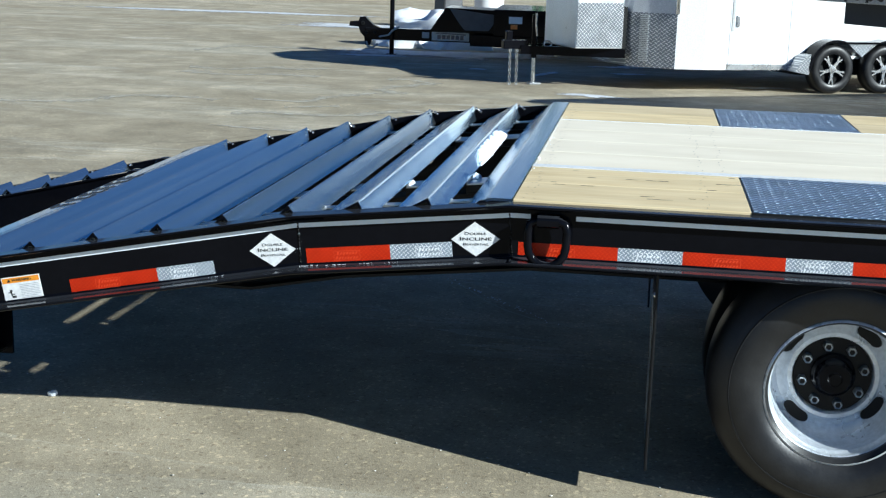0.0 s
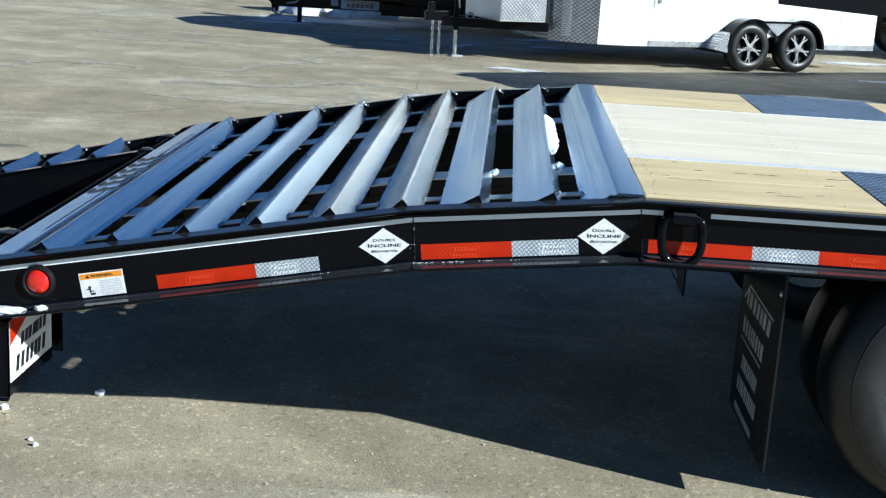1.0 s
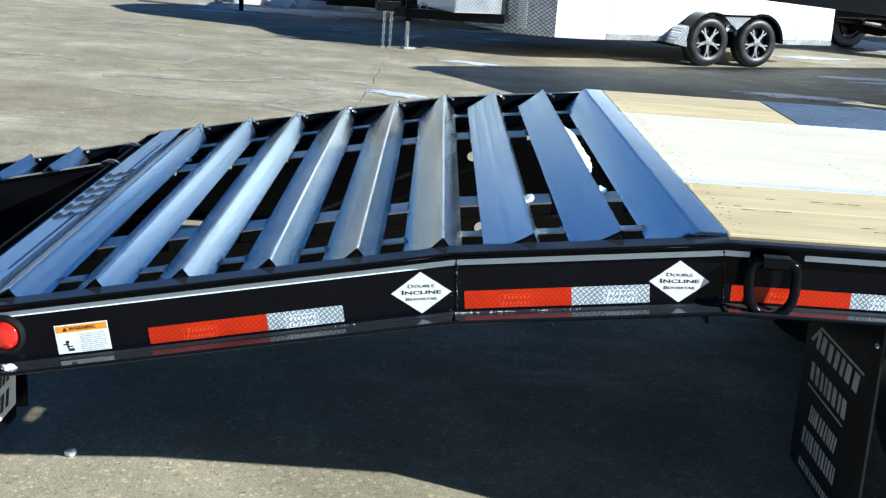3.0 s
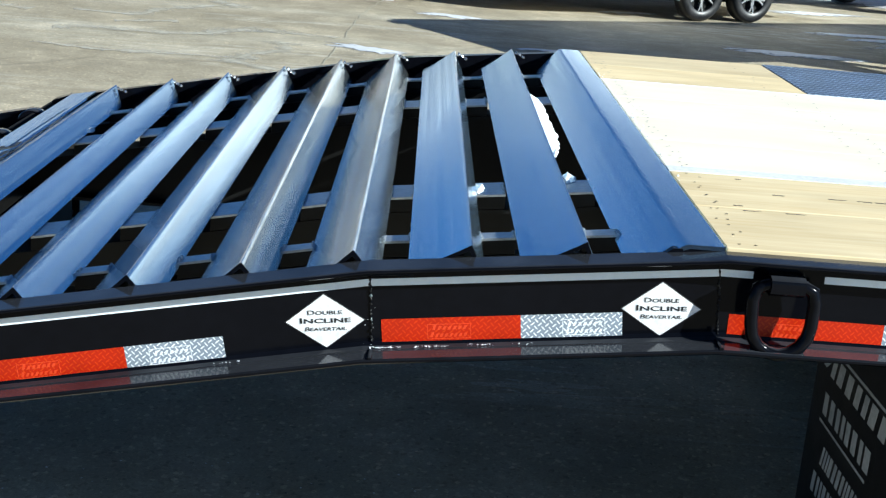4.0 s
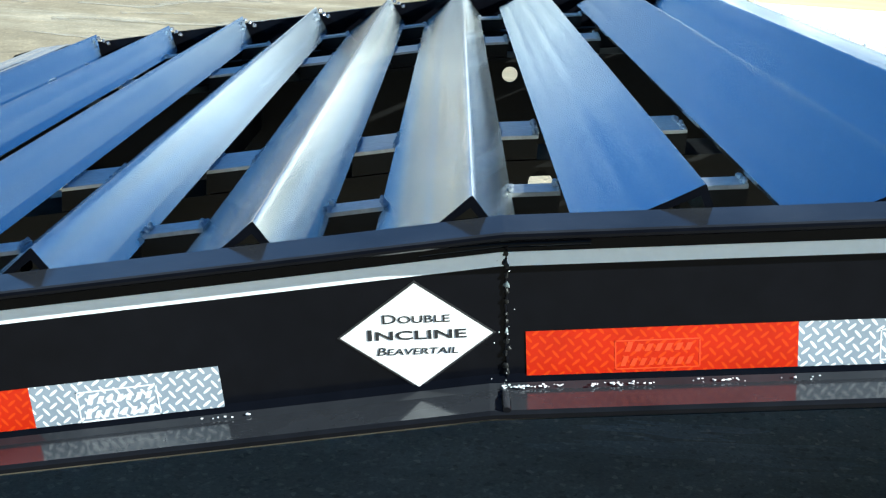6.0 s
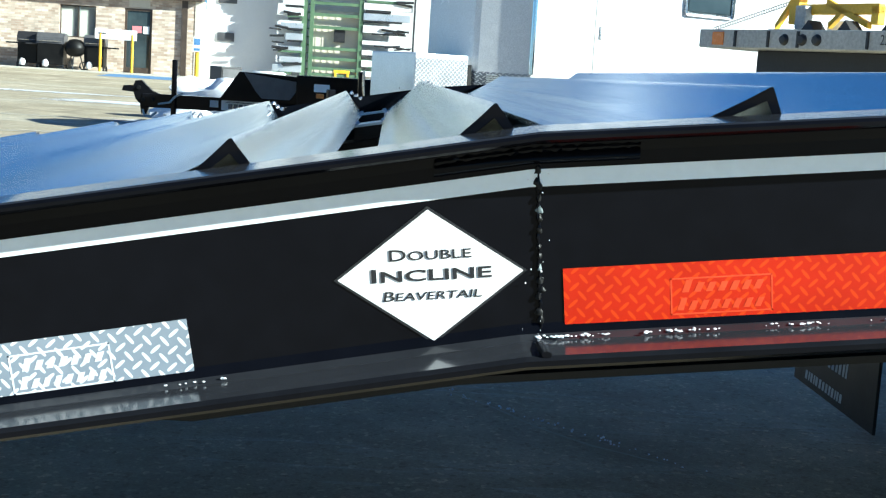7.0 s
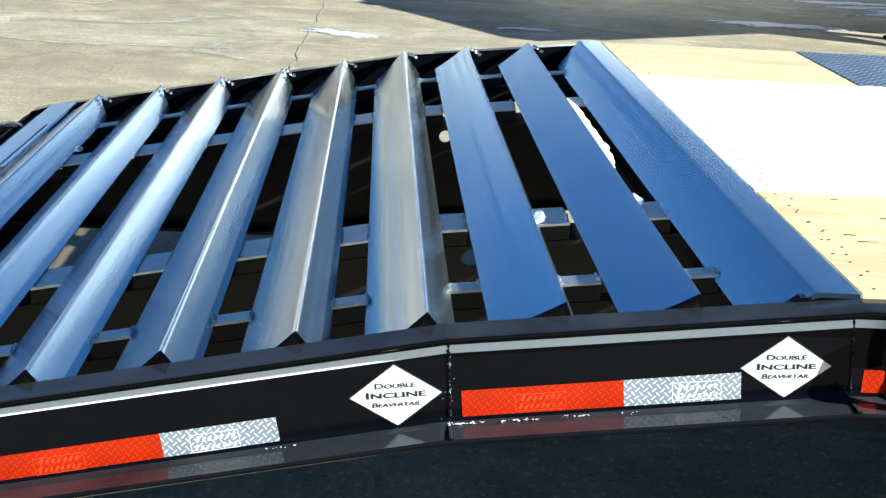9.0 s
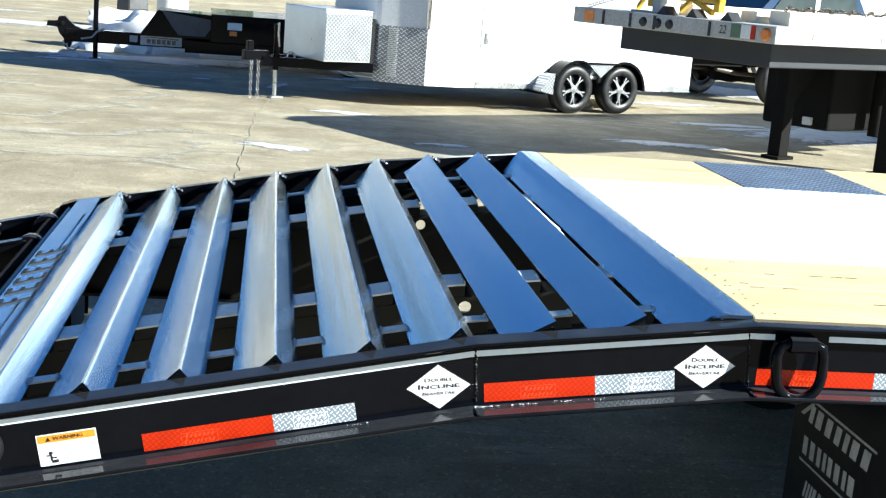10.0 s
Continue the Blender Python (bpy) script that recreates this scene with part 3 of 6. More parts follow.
# warning label
def warning_label():
    m = on_web(-0.942, 0.581, math.atan(TAN2))
    bm = bmesh.new()
    plate(bm, m, 0, 0.129, -0.078, 0)
    lab = part("warning_label", bm, WHITE, trailer, "white warning label with orange header")
    bm = bmesh.new()
    plate(bm, m, 0.003, 0.126, -0.019, -0.003, -0.0013, 0)
    part("header", bm, ORANGE, lab)
    up = m @ Matrix.Rotation(radians(90), 4, "X")
    lettering("lettering", "WARNING", 0.0085, INK, lab, up @ Matrix.Translation((0.068, -0.0112, 0.0017)), 1.15, 1.0)
    bm = bmesh.new()
    prism_xz(bm, [(0.019, -0.016), (0.031, -0.016), (0.025, -0.006)], -0.0017, 0)
    bmesh.ops.transform(bm, matrix=m, verts=bm.verts)
    part("alert_triangle", bm, INK, lab)
    bm = bmesh.new()
    for a in ((0.022, 0.030, -0.046, -0.040), (0.024, 0.028, -0.060, -0.0455), (0.016, 0.0245, -0.050, -0.047), (0.0275, 0.037, -0.056, -0.053), (0.026, 0.040, -0.066, -0.0595)):
        box(bm, a[0], a[1], -0.0013, 0, a[2], a[3])
    bmesh.ops.transform(bm, matrix=m, verts=bm.verts)
    part("pictogram", bm, INK, lab)
    bm = bmesh.new()
    rnd = random.Random(5)
    for k in range(9):
        z = -0.026 - 0.0052 * k
        x = 0.058
        while x < 0.118:
            w = rnd.uniform(0.006, 0.016)
            box(bm, x, min(x + w, 0.121), -0.0013, 0, z - 0.0022, z)
            x += w + 0.002
    bmesh.ops.transform(bm, matrix=m, verts=bm.verts)
    part("small_print", bm, GREYINK, lab)


warning_label()

# tail side lamp
def side_lamp():
    bm = bmesh.new()
    lathe(bm, [(0.034, -0.002), (0.036, -0.010), (0.041, -0.013), (0.047, -0.010), (0.050, -0.003), (0.050, 0.002)], (-1.057, 0, 0.551), "Y", 36)
    lamp = part("side_lamp", bm, FLAPRUB, trailer, "round red marker lamp in black rubber grommet", smooth=True)
    bm = bmesh.new()
    lathe(bm, [(0.001, -0.018), (0.018, -0.017), (0.030, -0.013), (0.035, -0.007), (0.035, 0.001)], (-1.057, 0, 0.551), "Y", 36)
    part("lens", bm, LENS, lamp, "red plastic lens", smooth=True)


side_lamp()

# ---- beavertail slats ----
# Strength of the painted tan reflection, by slat index
TAN_SHEEN = {2: 0.15, 3: 0.45, 4: 0.75, 5: 0.75}


def slat(xa, k):
    fall = radians(42 if xa < BEND else 27.5)
    lean = radians(31) if k == 0 else fall
    l = Vector((-math.cos(lean), 0, -math.sin(lean)))
    r = Vector((math.sin(fall), 0, -math.cos(fall)))
    p = Vector((xa, 0, top(xa) + 0.022))
    L, R, t = 0.127, (0.076 if xa < BEND else 0.063), 0.009
    # outer profile from the left edge over the ridge to the right edge, both legs slightly hollow; then back inside
    hollow = lambda q: 4 * q * (1 - q)
    inl, inr = Vector((l.z, 0, -l.x)), Vector((-r.z, 0, r.x))
    inl, inr = (inl if inl.z < 0 else -inl), (inr if inr.z < 0 else -inr)
    sec = [(p + l * L * q + inl * 0.0028 * hollow(q), q, 1 - q) for q in (1.0, 0.86, 0.72, 0.58, 0.44, 0.30, 0.17, 0.07, 0.022)]
    sec += [(p + (l + r) * 0.0007, 0.01, 1.0)]
    sec += [(p + r * R * q + inr * 0.0016 * hollow(q), 0.8 * q, 1 + q) for q in (0.03, 0.12, 0.3, 0.5, 0.75, 1.0)]
    sec += [(p + r * R + l * t, 0.8, 2.0), (p + (l + r) * t, 0.1, 1.0), (p + l * L + r * t, 1.0, 0.0)]
    bm = bmesh.new()
    near, far = 0.012, W - 0.012
    rings = []
    for y0, cut in ((near, 0.01), (far, -0.16)):
        rings.append([q + Vector((0, y0 + cut * c, 0)) for q, c, _ in sec])
    mid = [[q + Vector((0, y, 0)) for q, _, _ in sec] for y in (0.5, 1.3, 2.1)]
    loft(bm, [rings[0], *mid, rings[1]])
    ob = part("slat", bm, MILLSCALE, trailer, "bare steel angle slat with mill scale", smooth=True)
    ob.data.materials.append(BLACK)
    for poly in ob.data.polygons:
        poly.material_index = 1 if len(poly.vertices) > 4 else 0
    mark = ob.data.attributes.new("across", "FLOAT", "POINT")
    mark.data.foreach_set("value", [sec[q % len(sec)][2] for q in range(len(ob.data.vertices))])
    reflected = ob.data.attributes.new("tan_sheen", "FLOAT", "POINT")
    reflected.data.foreach_set("value", [TAN_SHEEN.get(k, 0.0)] * len(ob.data.vertices))
    return ob


SLAT_X = [-1.052 + 0.2055 * k for k in range(5)] + [-0.029, 0.184, 0.391]
for k, x in enumerate(SLAT_X):
    slat(x, k)

# slat end welds: bright beads at both ends
rnd = random.Random(11)
for x in SLAT_X:
    for q in range(3):
        bm = bmesh.new()
        lump(bm, (x + 0.016 + 0.012 * q, W - 0.052 + rnd.uniform(-0.012, 0.012), top(x + 0.026) + 0.010 - 0.007 * q), (0.006, 0.010, 0.007), x * 9 + q, 2)
        part("end_weld", bm, CHROME, trailer, "bright weld bead", smooth=True)

# weld beads where the slats' lower edges cross the bearers
def slat_weld(x, y0, y1, z, seed, parent):
    """A rough bead along y where a bearer meets a slat's edge."""
    rnd = random.Random(seed)
    bm = bmesh.new()
    n = max(6, int((y1 - y0) / 0.006))
    for k in range(n):
        c = (x + rnd.uniform(-0.003, 0.003), y0 + (y1 - y0) * (k + 0.5) / n, z + rnd.uniform(-0.002, 0.002))
        q = bmesh.ops.create_icosphere(bm, subdivisions=1, radius=rnd.uniform(0.0022, 0.0046))
        bmesh.ops.translate(bm, verts=q["verts"], vec=c)
    part("slat_weld", bm, BEAMTOP, parent, "rough weld bead", smooth=True)


# bent plate at the deck's edge
bm = bmesh.new()
prism_xz(bm, [(DECK, DZ), (0.572, DZ), (0.566, DZ - 0.001), (0.561, DZ - 0.004), (0.478, DZ - 0.070), (0.483, DZ - 0.076), (0.566, DZ - 0.011), (0.575, DZ - 0.008), (DECK, DZ - 0.008)], 0.002, W - 0.002)
for v in bm.verts:
    if v.co.y > 2 and v.co.x < 0.5:
        v.co.y -= 0.14
    elif v.co.x < 0.5:
        v.co.y += 0.05
part("deck_edge_plate", bm, MILLSCALE, trailer, "bent steel plate at the head of the beavertail", smooth=True)
bm = bmesh.new()
prism_xz(bm, [(0.545, DZ - 0.0095), (DECK, DZ - 0.0085), (DECK, DZ - 0.019), (0.50, DZ - 0.044)], 0.004, 0.02)
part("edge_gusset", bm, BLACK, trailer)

# tail plate with its slot
bm = bmesh.new()
for x0, x1, y0, y1 in ((-1.218, -1.150, 0.0, W), (-1.150, -1.140, 0.0, 0.30), (-1.150, -1.140, 0.95, 1.62), (-1.150, -1.140, 2.25, W), (-1.140, -1.128, 0.0, W)):
    a = math.atan(TAN2)
    loft(bm, [[(x, y0, top(x) + 0.003), (x, y1, top(x) + 0.003), (x, y1, top(x) - 0.006), (x, y0, top(x) - 0.006)] for x in (x0, x1)])
part("tail_plate", bm, MILLSCALE, trailer, "flat steel plate at the tail")

# longitudinal bearers under the slats
def bearer(y0, y1, drop, foot):
    """A longitudinal member under the slats; foot 0: a plain flat bar, else an I-beam bent like the rails, its tail tapered.
    Its bare top shows as a short bar in each gap between two slats."""
    c = (y0 + y1) / 2
    KNEE = -0.340
    base = lambda x: max(0.42, top(x) - 0.36)
    under = lambda x: top(x) - drop - 0.036
    spans = ((TAIL + 0.05, BEND), (BEND, DECK), (DECK, FRONT))
    bm = bmesh.new()
    deep = 0.010 if foot else 0.05
    for x0, x1 in spans:
        loft(bm, [[(x, y0, under(x)), (x, y1, under(x)), (x, y1, under(x) - deep), (x, y0, under(x) - deep)] for x in (x0, x1)])
    beam = part("bearer", bm, BLACKMAT, trailer)
    if foot:
        bm = bmesh.new()
        loft(bm, [[(x, y0, base(x) + foot), (x, y1, base(x) + foot), (x, y1, base(x)), (x, y0, base(x))] for x in (TAIL + 0.05, KNEE, BEND, DECK, FRONT)])
        part("lower_flange", bm, BLACKMAT, beam)
        hx, hz, hr, hw = 0.088, 0.726, 0.018, 0.040
        for x0, x1 in ((TAIL + 0.05, KNEE), (KNEE, BEND), (BEND, hx - hw), (hx + hw, DECK), spans[2]):
            bm = bmesh.new()
            loft(bm, [[(x, c - 0.005, under(x) - 0.010), (x, c + 0.005, under(x) - 0.010), (x, c + 0.005, base(x) + foot), (x, c - 0.005, base(x) + foot)] for x in (x0, x1)])
            part("web", bm, BLACKMAT, beam)
        # round hole through the web
        bm = bmesh.new()
        inner, outer = [], []
        hi, lo = under(hx) - 0.010 - hz, hz - base(hx) - foot
        turns = [2 * math.pi * (k + 0.5) / 28 for k in range(28)]
        turns += [math.atan2(hi, hw), math.atan2(hi, -hw), math.atan2(-lo, -hw) + 2 * math.pi, math.atan2(-lo, hw) + 2 * math.pi]
        for t in sorted(turns):
            dx, dz = math.cos(t), math.sin(t)
            inner.append((hx + hr * dx, hz + hr * dz))
            lim = [hw / max(abs(dx), 1e-6), (hi if dz > 0 else lo) / max(abs(dz), 1e-6)]
            outer.append((hx + min(lim) * dx, hz + min(lim) * dz))
        rings = [[(x, y, z) for x, z in ring] for ring, y in ((outer, c - 0.005), (inner, c - 0.005), (inner, c + 0.005), (outer, c + 0.005))]
        loft(bm, rings, caps=False)
        part("web", bm, BLACKMAT, beam, "web with a round hole")
    edges = [-1.135]
    for x in SLAT_X:
        fall = radians(42 if x < BEND else 27.5)
        edges += [x - 0.127 * math.cos(fall) + 0.004, x + (0.076 if x < BEND else 0.063) * math.sin(fall) - 0.004]
    edges += [0.487]
    for k, (x0, x1) in enumerate(zip(edges[::2], edges[1::2])):
        if x1 - x0 < 0.01:
            continue
        bm = bmesh.new()
        loft(bm, [[(x, y, top(x) - drop + h) for y, h in ((y0, -0.034), (y1, -0.034), (y1, -0.005), (y0, -0.005))] for x in (x0, x1)])
        part("bearer_flange", bm, BLACKMAT, beam)
        bm = bmesh.new()
        loft(bm, [[(x, y, top(x) - drop + h) for y, h in ((y0, -0.005), (y1, -0.005), (y1, 0), (y0, 0))] for x in (x0, x1)])
        bar = part("bearer_top", bm, BEAMTOP, beam, "bare steel top of a bearer between two slats")
        for q, x in enumerate((x0 + 0.003, x1 - 0.003)):
            slat_weld(x, y0 + 0.002, y1 - 0.002, top(x) - drop + 0.001, 31 * k + 7 * q + int(y0 * 100), bar)


bearer(0.262, 0.305, 0.038, 0)
bearer(W - 0.305, W - 0.262, 0.038, 0)
bearer(0.66, 0.78, 0.048, 0.01)
bearer(W - 0.78, W - 0.66, 0.048, 0.01)

# cross members
for x in (-1.18, -0.50, 0.56, 0.70, 1.25, 2.2, 3.2, 4.2, 5.1, 6.1, 7.1, 8.1):
    bm = bmesh.new()
    box(bm, x, x + 0.02, 0.01, W - 0.01, top(x) - 0.19, top(x) - 0.06)
    part("cross_member", bm, BLACKMAT, trailer)

# ---- deck ----
def board(x0, x1, y0, y1, material, label, z1=DZ):
    bm = bmesh.new()
    box(bm, x0, x1, y0 + 0.0015, y1 - 0.0015, z1 - 0.038, z1, 0.002)
    return part("deck_board", bm, material, trailer, label)


for x0, x1 in ((DECK + 0.003, 1.312), (1.892, 5.0), (5.0, FRONT)):
    for y0, y1 in ((0.002, 0.312), (0.312, 0.620)):
        board(x0, x1, y0, y1, WOOD, "yellow pine deck board")
    for y0, y1 in ((1.945, 2.27), (2.27, 2.598)):
        board(x0, x1, y0, y1, WOOD, "yellow pine deck board")
for x0, x1 in ((DECK + 0.003, FRONT),):
    for k in range(4):
        board(x0, x1, 0.675 + 0.3155 * k, 0.675 + 0.3155 * (k + 1), PALEWOOD, "pale sun-bleached deck board", DZ - 0.001)
# Unseen sheet added to keep the boards' underside from lighting the ground
bm = bmesh.new()
box(bm, DECK + 0.02, FRONT - 0.02, 0.02, W - 0.02, DZ - 0.058, DZ - 0.050)
part("bounce_blocker", bm, BLACKMAT, trailer, "unseen black sheet added under the deck to block bounced light")
# frost-filled joints beside the centre boards
for y0, y1 in ((0.623, 0.674), (1.938, 1.944)):
    bm = bmesh.new()
    box(bm, DECK + 0.003, FRONT, y0, y1, DZ - 0.034, DZ + 0.001)
    part("frosted_joint", bm, WHITE, trailer, "white frost-filled deck joint")


def cover(y0, y1):
    bm = bmesh.new()
    box(bm, 1.318, 1.886, y0, y1, DZ - 0.009, DZ + 0.002, 0.002)
    c = part("wheel_cover", bm, COVER, trailer, "steel tread plate cover over the wheel")
    bm = bmesh.new()
    for a in ((1.312, 1.318, y0, y1), (1.886, 1.892, y0, y1), (1.312, 1.892, y0 - 0.004, y0), (1.312, 1.892, y1, y1 + 0.004)):
        box(bm, *a, DZ - 0.044, DZ - 0.001)
    part("cover_frame", bm, BLACKMAT, c)


cover(0.006, 0.616)
cover(1.950, 2.594)

# screws in the deck boards
bm = bmesh.new()
rnd = random.Random(3)
for x in (0.675, 0.69, 1.19, 1.27):
    y = 0.03
    while y < W:
        if not (x > 1.2 and not 0.68 < y < 1.93):
            s = bmesh.ops.create_circle(bm, cap_ends=True, segments=6, radius=0.0028)
            bmesh.ops.translate(bm, verts=s["verts"], vec=(x + rnd.uniform(-0.012, 0.012), y, DZ + 0.0008))
        y += rnd.uniform(0.04, 0.09)
tagged(part("deck_screws", bm, DARKGREY, trailer, "dark screw heads"), kind="stuff")
bm = bmesh.new()
for k in range(22):
    x, y = rnd.uniform(0.72, 1.28), rnd.choice((0.29, 0.33, 0.12, 0.16, 0.45, 0.58))
    w = rnd.uniform(0.01, 0.05)
    z = DZ + 0.0006
    pts = [(x, y), (x + w, y + rnd.uniform(-0.004, 0.004)), (x + w, y + 0.003), (x, y + 0.005)]
    prism_xy(bm, pts, z - 0.002, z)
tagged(part("scuffs", bm, TRIM, trailer, "dark scuff marks on the deck"), kind="stuff")

# ---- D-ring ----
def d_ring(cx):
    bm = bmesh.new()
    path = []
    w, h, r = 0.054, 0.062, 0.045
    for k in range(9):
        t = math.pi + math.pi * k / 8
        path.append((cx + w * math.cos(t), -0.040, 0.797 + w * 1.05 * math.sin(t)))
    for dx, dz in ((0.056, 0.839), (0.050, 0.861), (0.035, 0.869), (-0.035, 0.869), (-0.050, 0.861), (-0.056, 0.839)):
        path.append((cx + dx, -0.034, dz))
    tube(bm, path, 0.0125, 12, closed=True)
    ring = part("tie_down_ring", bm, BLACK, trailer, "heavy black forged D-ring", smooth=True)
    bm = bmesh.new()
    sec = [(-0.052, 0.869), (-0.049, 0.881), (-0.040, 0.886), (0.0, 0.886), (0.0, 0.851), (-0.040, 0.851), (-0.049, 0.857)]
    prism_yz(bm, sec, cx - 0.030, cx + 0.032)
    part("ring_strap", bm, BLACK, ring, smooth=True)


d_ring(0.746)

# ---- rail end, latch plate ----
bm = bmesh.new()
prism_xz(bm, [(-1.302, 0.566), (-1.285, 0.588), (-1.235, 0.605), (-1.235, 0.434), (-1.262, 0.430), (-1.282, 0.446)], -0.060, 0.008)
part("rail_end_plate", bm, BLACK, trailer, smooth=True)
bm = bmesh.new()
prism_xz(bm, [(-1.302, 0.566), (-1.285, 0.588), (-1.235, 0.605), (-1.235, 0.434), (-1.262, 0.430), (-1.282, 0.446)], W - 0.008, W + 0.060)
part("rail_end_plate", bm, BLACK, trailer, smooth=True)
bm = bmesh.new()
tube(bm, [(-1.294, 0.0, 0.562), (-1.294, W, 0.562)], 0.015, 12)
part("hinge_pin", bm, UNDERBODY, trailer, smooth=True)
bm = bmesh.new()
box(bm, -1.250, -1.238, 0.0, W, 0.40, 0.59)
part("tail_crossplate", bm, BLACK, trailer)

# ---- ramps ----
def ramp_top(x):
    return 0.573 + 0.232 * (x + 1.317)


def build_ramp(y0, y1):
    ramp = None
    prof = [(-1.320, ramp_top(-1.320)), (-1.262, ramp_top(-1.262) - 0.03), (-1.15, 0.40), (-1.15, 0.182), (-1.83, 0.168), (-3.35, 0.02), (-3.62, 0.02), (-3.62, 0.035)]
    for y in (y0, y1 - 0.012):
        bm = bmesh.new()
        prism_xz(bm, prof, y, y + 0.012)
        if ramp is None:
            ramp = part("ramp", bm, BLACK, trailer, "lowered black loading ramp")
        else:
            part("side_plate", bm, BLACK, ramp)
        bm = bmesh.new()
        xs = (-1.325, -3.62)
        loft(bm, [[(x, y - 0.012, ramp_top(x)), (x, y + 0.036, ramp_top(x)), (x, y + 0.036, ramp_top(x) + 0.008), (x, y - 0.012, ramp_top(x) + 0.008)] for x in xs])
        part("top_flange", bm, BLACK, ramp)
    bm = bmesh.new()
    tube(bm, [(-1.152, y0 + 0.002, 0.186), (-1.83, y0 + 0.002, 0.172), (-3.35, y0 + 0.002, 0.024)], 0.008, 8)
    part("bottom_lip", bm, BLACK, ramp, smooth=True)
    bm = bmesh.new()
    box(bm, -1.162, -1.150, y0, y0 + 0.375, 0.19, 0.42)
    part("end_plate", bm, BLACK, ramp)
    bm = bmesh.new()
    loft(bm, [[(x, y0 + 0.01, z) , (x, y1 - 0.01, z), (x, y1 - 0.01, z + 0.01), (x, y0 + 0.01, z + 0.01)] for x, z in ((-1.17, 0.20), (-1.83, 0.19), (-3.4, 0.03))])
    part("underside", bm, BLACKMAT, ramp)
    x = -1.530
    while x > -3.55:
        a = math.atan(0.232)
        e, n = Vector((math.cos(a), 0, math.sin(a))), Vector((-math.sin(a), 0, math.cos(a)))
        p = Vector((x, 0, ramp_top(x) + 0.031))
        l = -e * math.cos(radians(29)) - n * math.sin(radians(29))
        r = e * math.cos(radians(61)) - n * math.sin(radians(61))
        L, t = 0.080, 0.008
        sec = [p + l * L, p, p + r * 0.075, p + r * 0.075 + l * t, p + (l + r) * t, p + l * L + r * t]
        off = [0.046, 0.022, 0.05, 0.05, 0.034, 0.046]
        bm = bmesh.new()
        loft(bm, [[q + Vector((0, y0 + o, 0)) for q, o in zip(sec, off)], [q + Vector((0, y1 - o, 0)) for q, o in zip(sec, off)]])
        part("slat", bm, RAMPSTEEL, ramp, "bare steel ramp slat")
        bm = bmesh.new()
        lump(bm, (x + 0.040, y1 - 0.035, ramp_top(x) + 0.010), (0.007, 0.009, 0.008), x * 5, 2)
        part("end_weld", bm, CHROME, ramp, "bright weld bead", smooth=True)
        x -= 0.2
    # hinge eyes at the head
    for y in (y0 + 0.02, y1 - 0.08):
        bm = bmesh.new()
        lathe(bm, [(0.020, -0.002), (0.052, -0.002), (0.056, 0.004), (0.056, 0.056), (0.052, 0.062), (0.020, 0.062)], (-1.302, y, ramp_top(-1.302) - 0.045), "Y", 24)
        part("hinge_eye", bm, BLACK, ramp, smooth=True)
    return ramp


build_ramp(-0.004, 0.475)
build_ramp(1.97, 2.455)

# plate on the near ramp's hinge end
bm = bmesh.new()
box(bm, -1.1495, -1.147, 0.01, 0.36, 0.232, 0.42)
sign = part("maker_plate", bm, WHITE, trailer, "white maker plate with a red corner, upside down")
bm = bmesh.new()
prism_yz(bm, [(0.01, 0.42), (0.20, 0.42), (0.01, 0.345)], -1.147, -1.1464)
part("red_corner", bm, RED, sign)
bm = bmesh.new()
for z0, z1, ys in ((0.252, 0.300, (0.05, 0.09, 0.13, 0.165, 0.20, 0.23, 0.27)), (0.322, 0.360, (0.09, 0.125, 0.155, 0.19, 0.215, 0.245, 0.28))):
    for y in ys:
        prism_yz(bm, [(y, z0), (y + 0.024, z0), (y + 0.034, z1), (y + 0.010, z1)], -1.147, -1.1464)
tag = part("plate_print", bm, INK, sign)
tagged(tag, "slanted black print", kind="stuff")

# ---- dark cut marks in the tail plate ----
for k in range(6):
    y = 0.92 + 0.128 * k
    bm = bmesh.new()
    foot = lambda xa: y + 0.040 * (xa + 1.208) / 0.086
    arms = [((-1.208, y), (-1.122, y + 0.040))] + [((xa, foot(xa)), (xa, foot(xa) + reach)) for xa, reach in ((-1.203, 0.062), (-1.165, 0.040), (-1.127, 0.062))]
    for (xa, ya), (xb, yb) in arms[:4 if k % 3 else 3]:
        d = Vector((xb - xa, yb - ya)).normalized() * 0.0065
        ring = [(xa - d.y, ya + d.x), (xa + d.y, ya - d.x), (xb + d.y, yb - d.x), (xb - d.y, yb + d.x)]
        loft(bm, [[(qx, qy, top(qx) + h) for qx, qy in ring] for h in (0.0025, 0.0065)])
    part("cut_mark", bm, INK, trailer, "dark slanted mark on the tail plate")

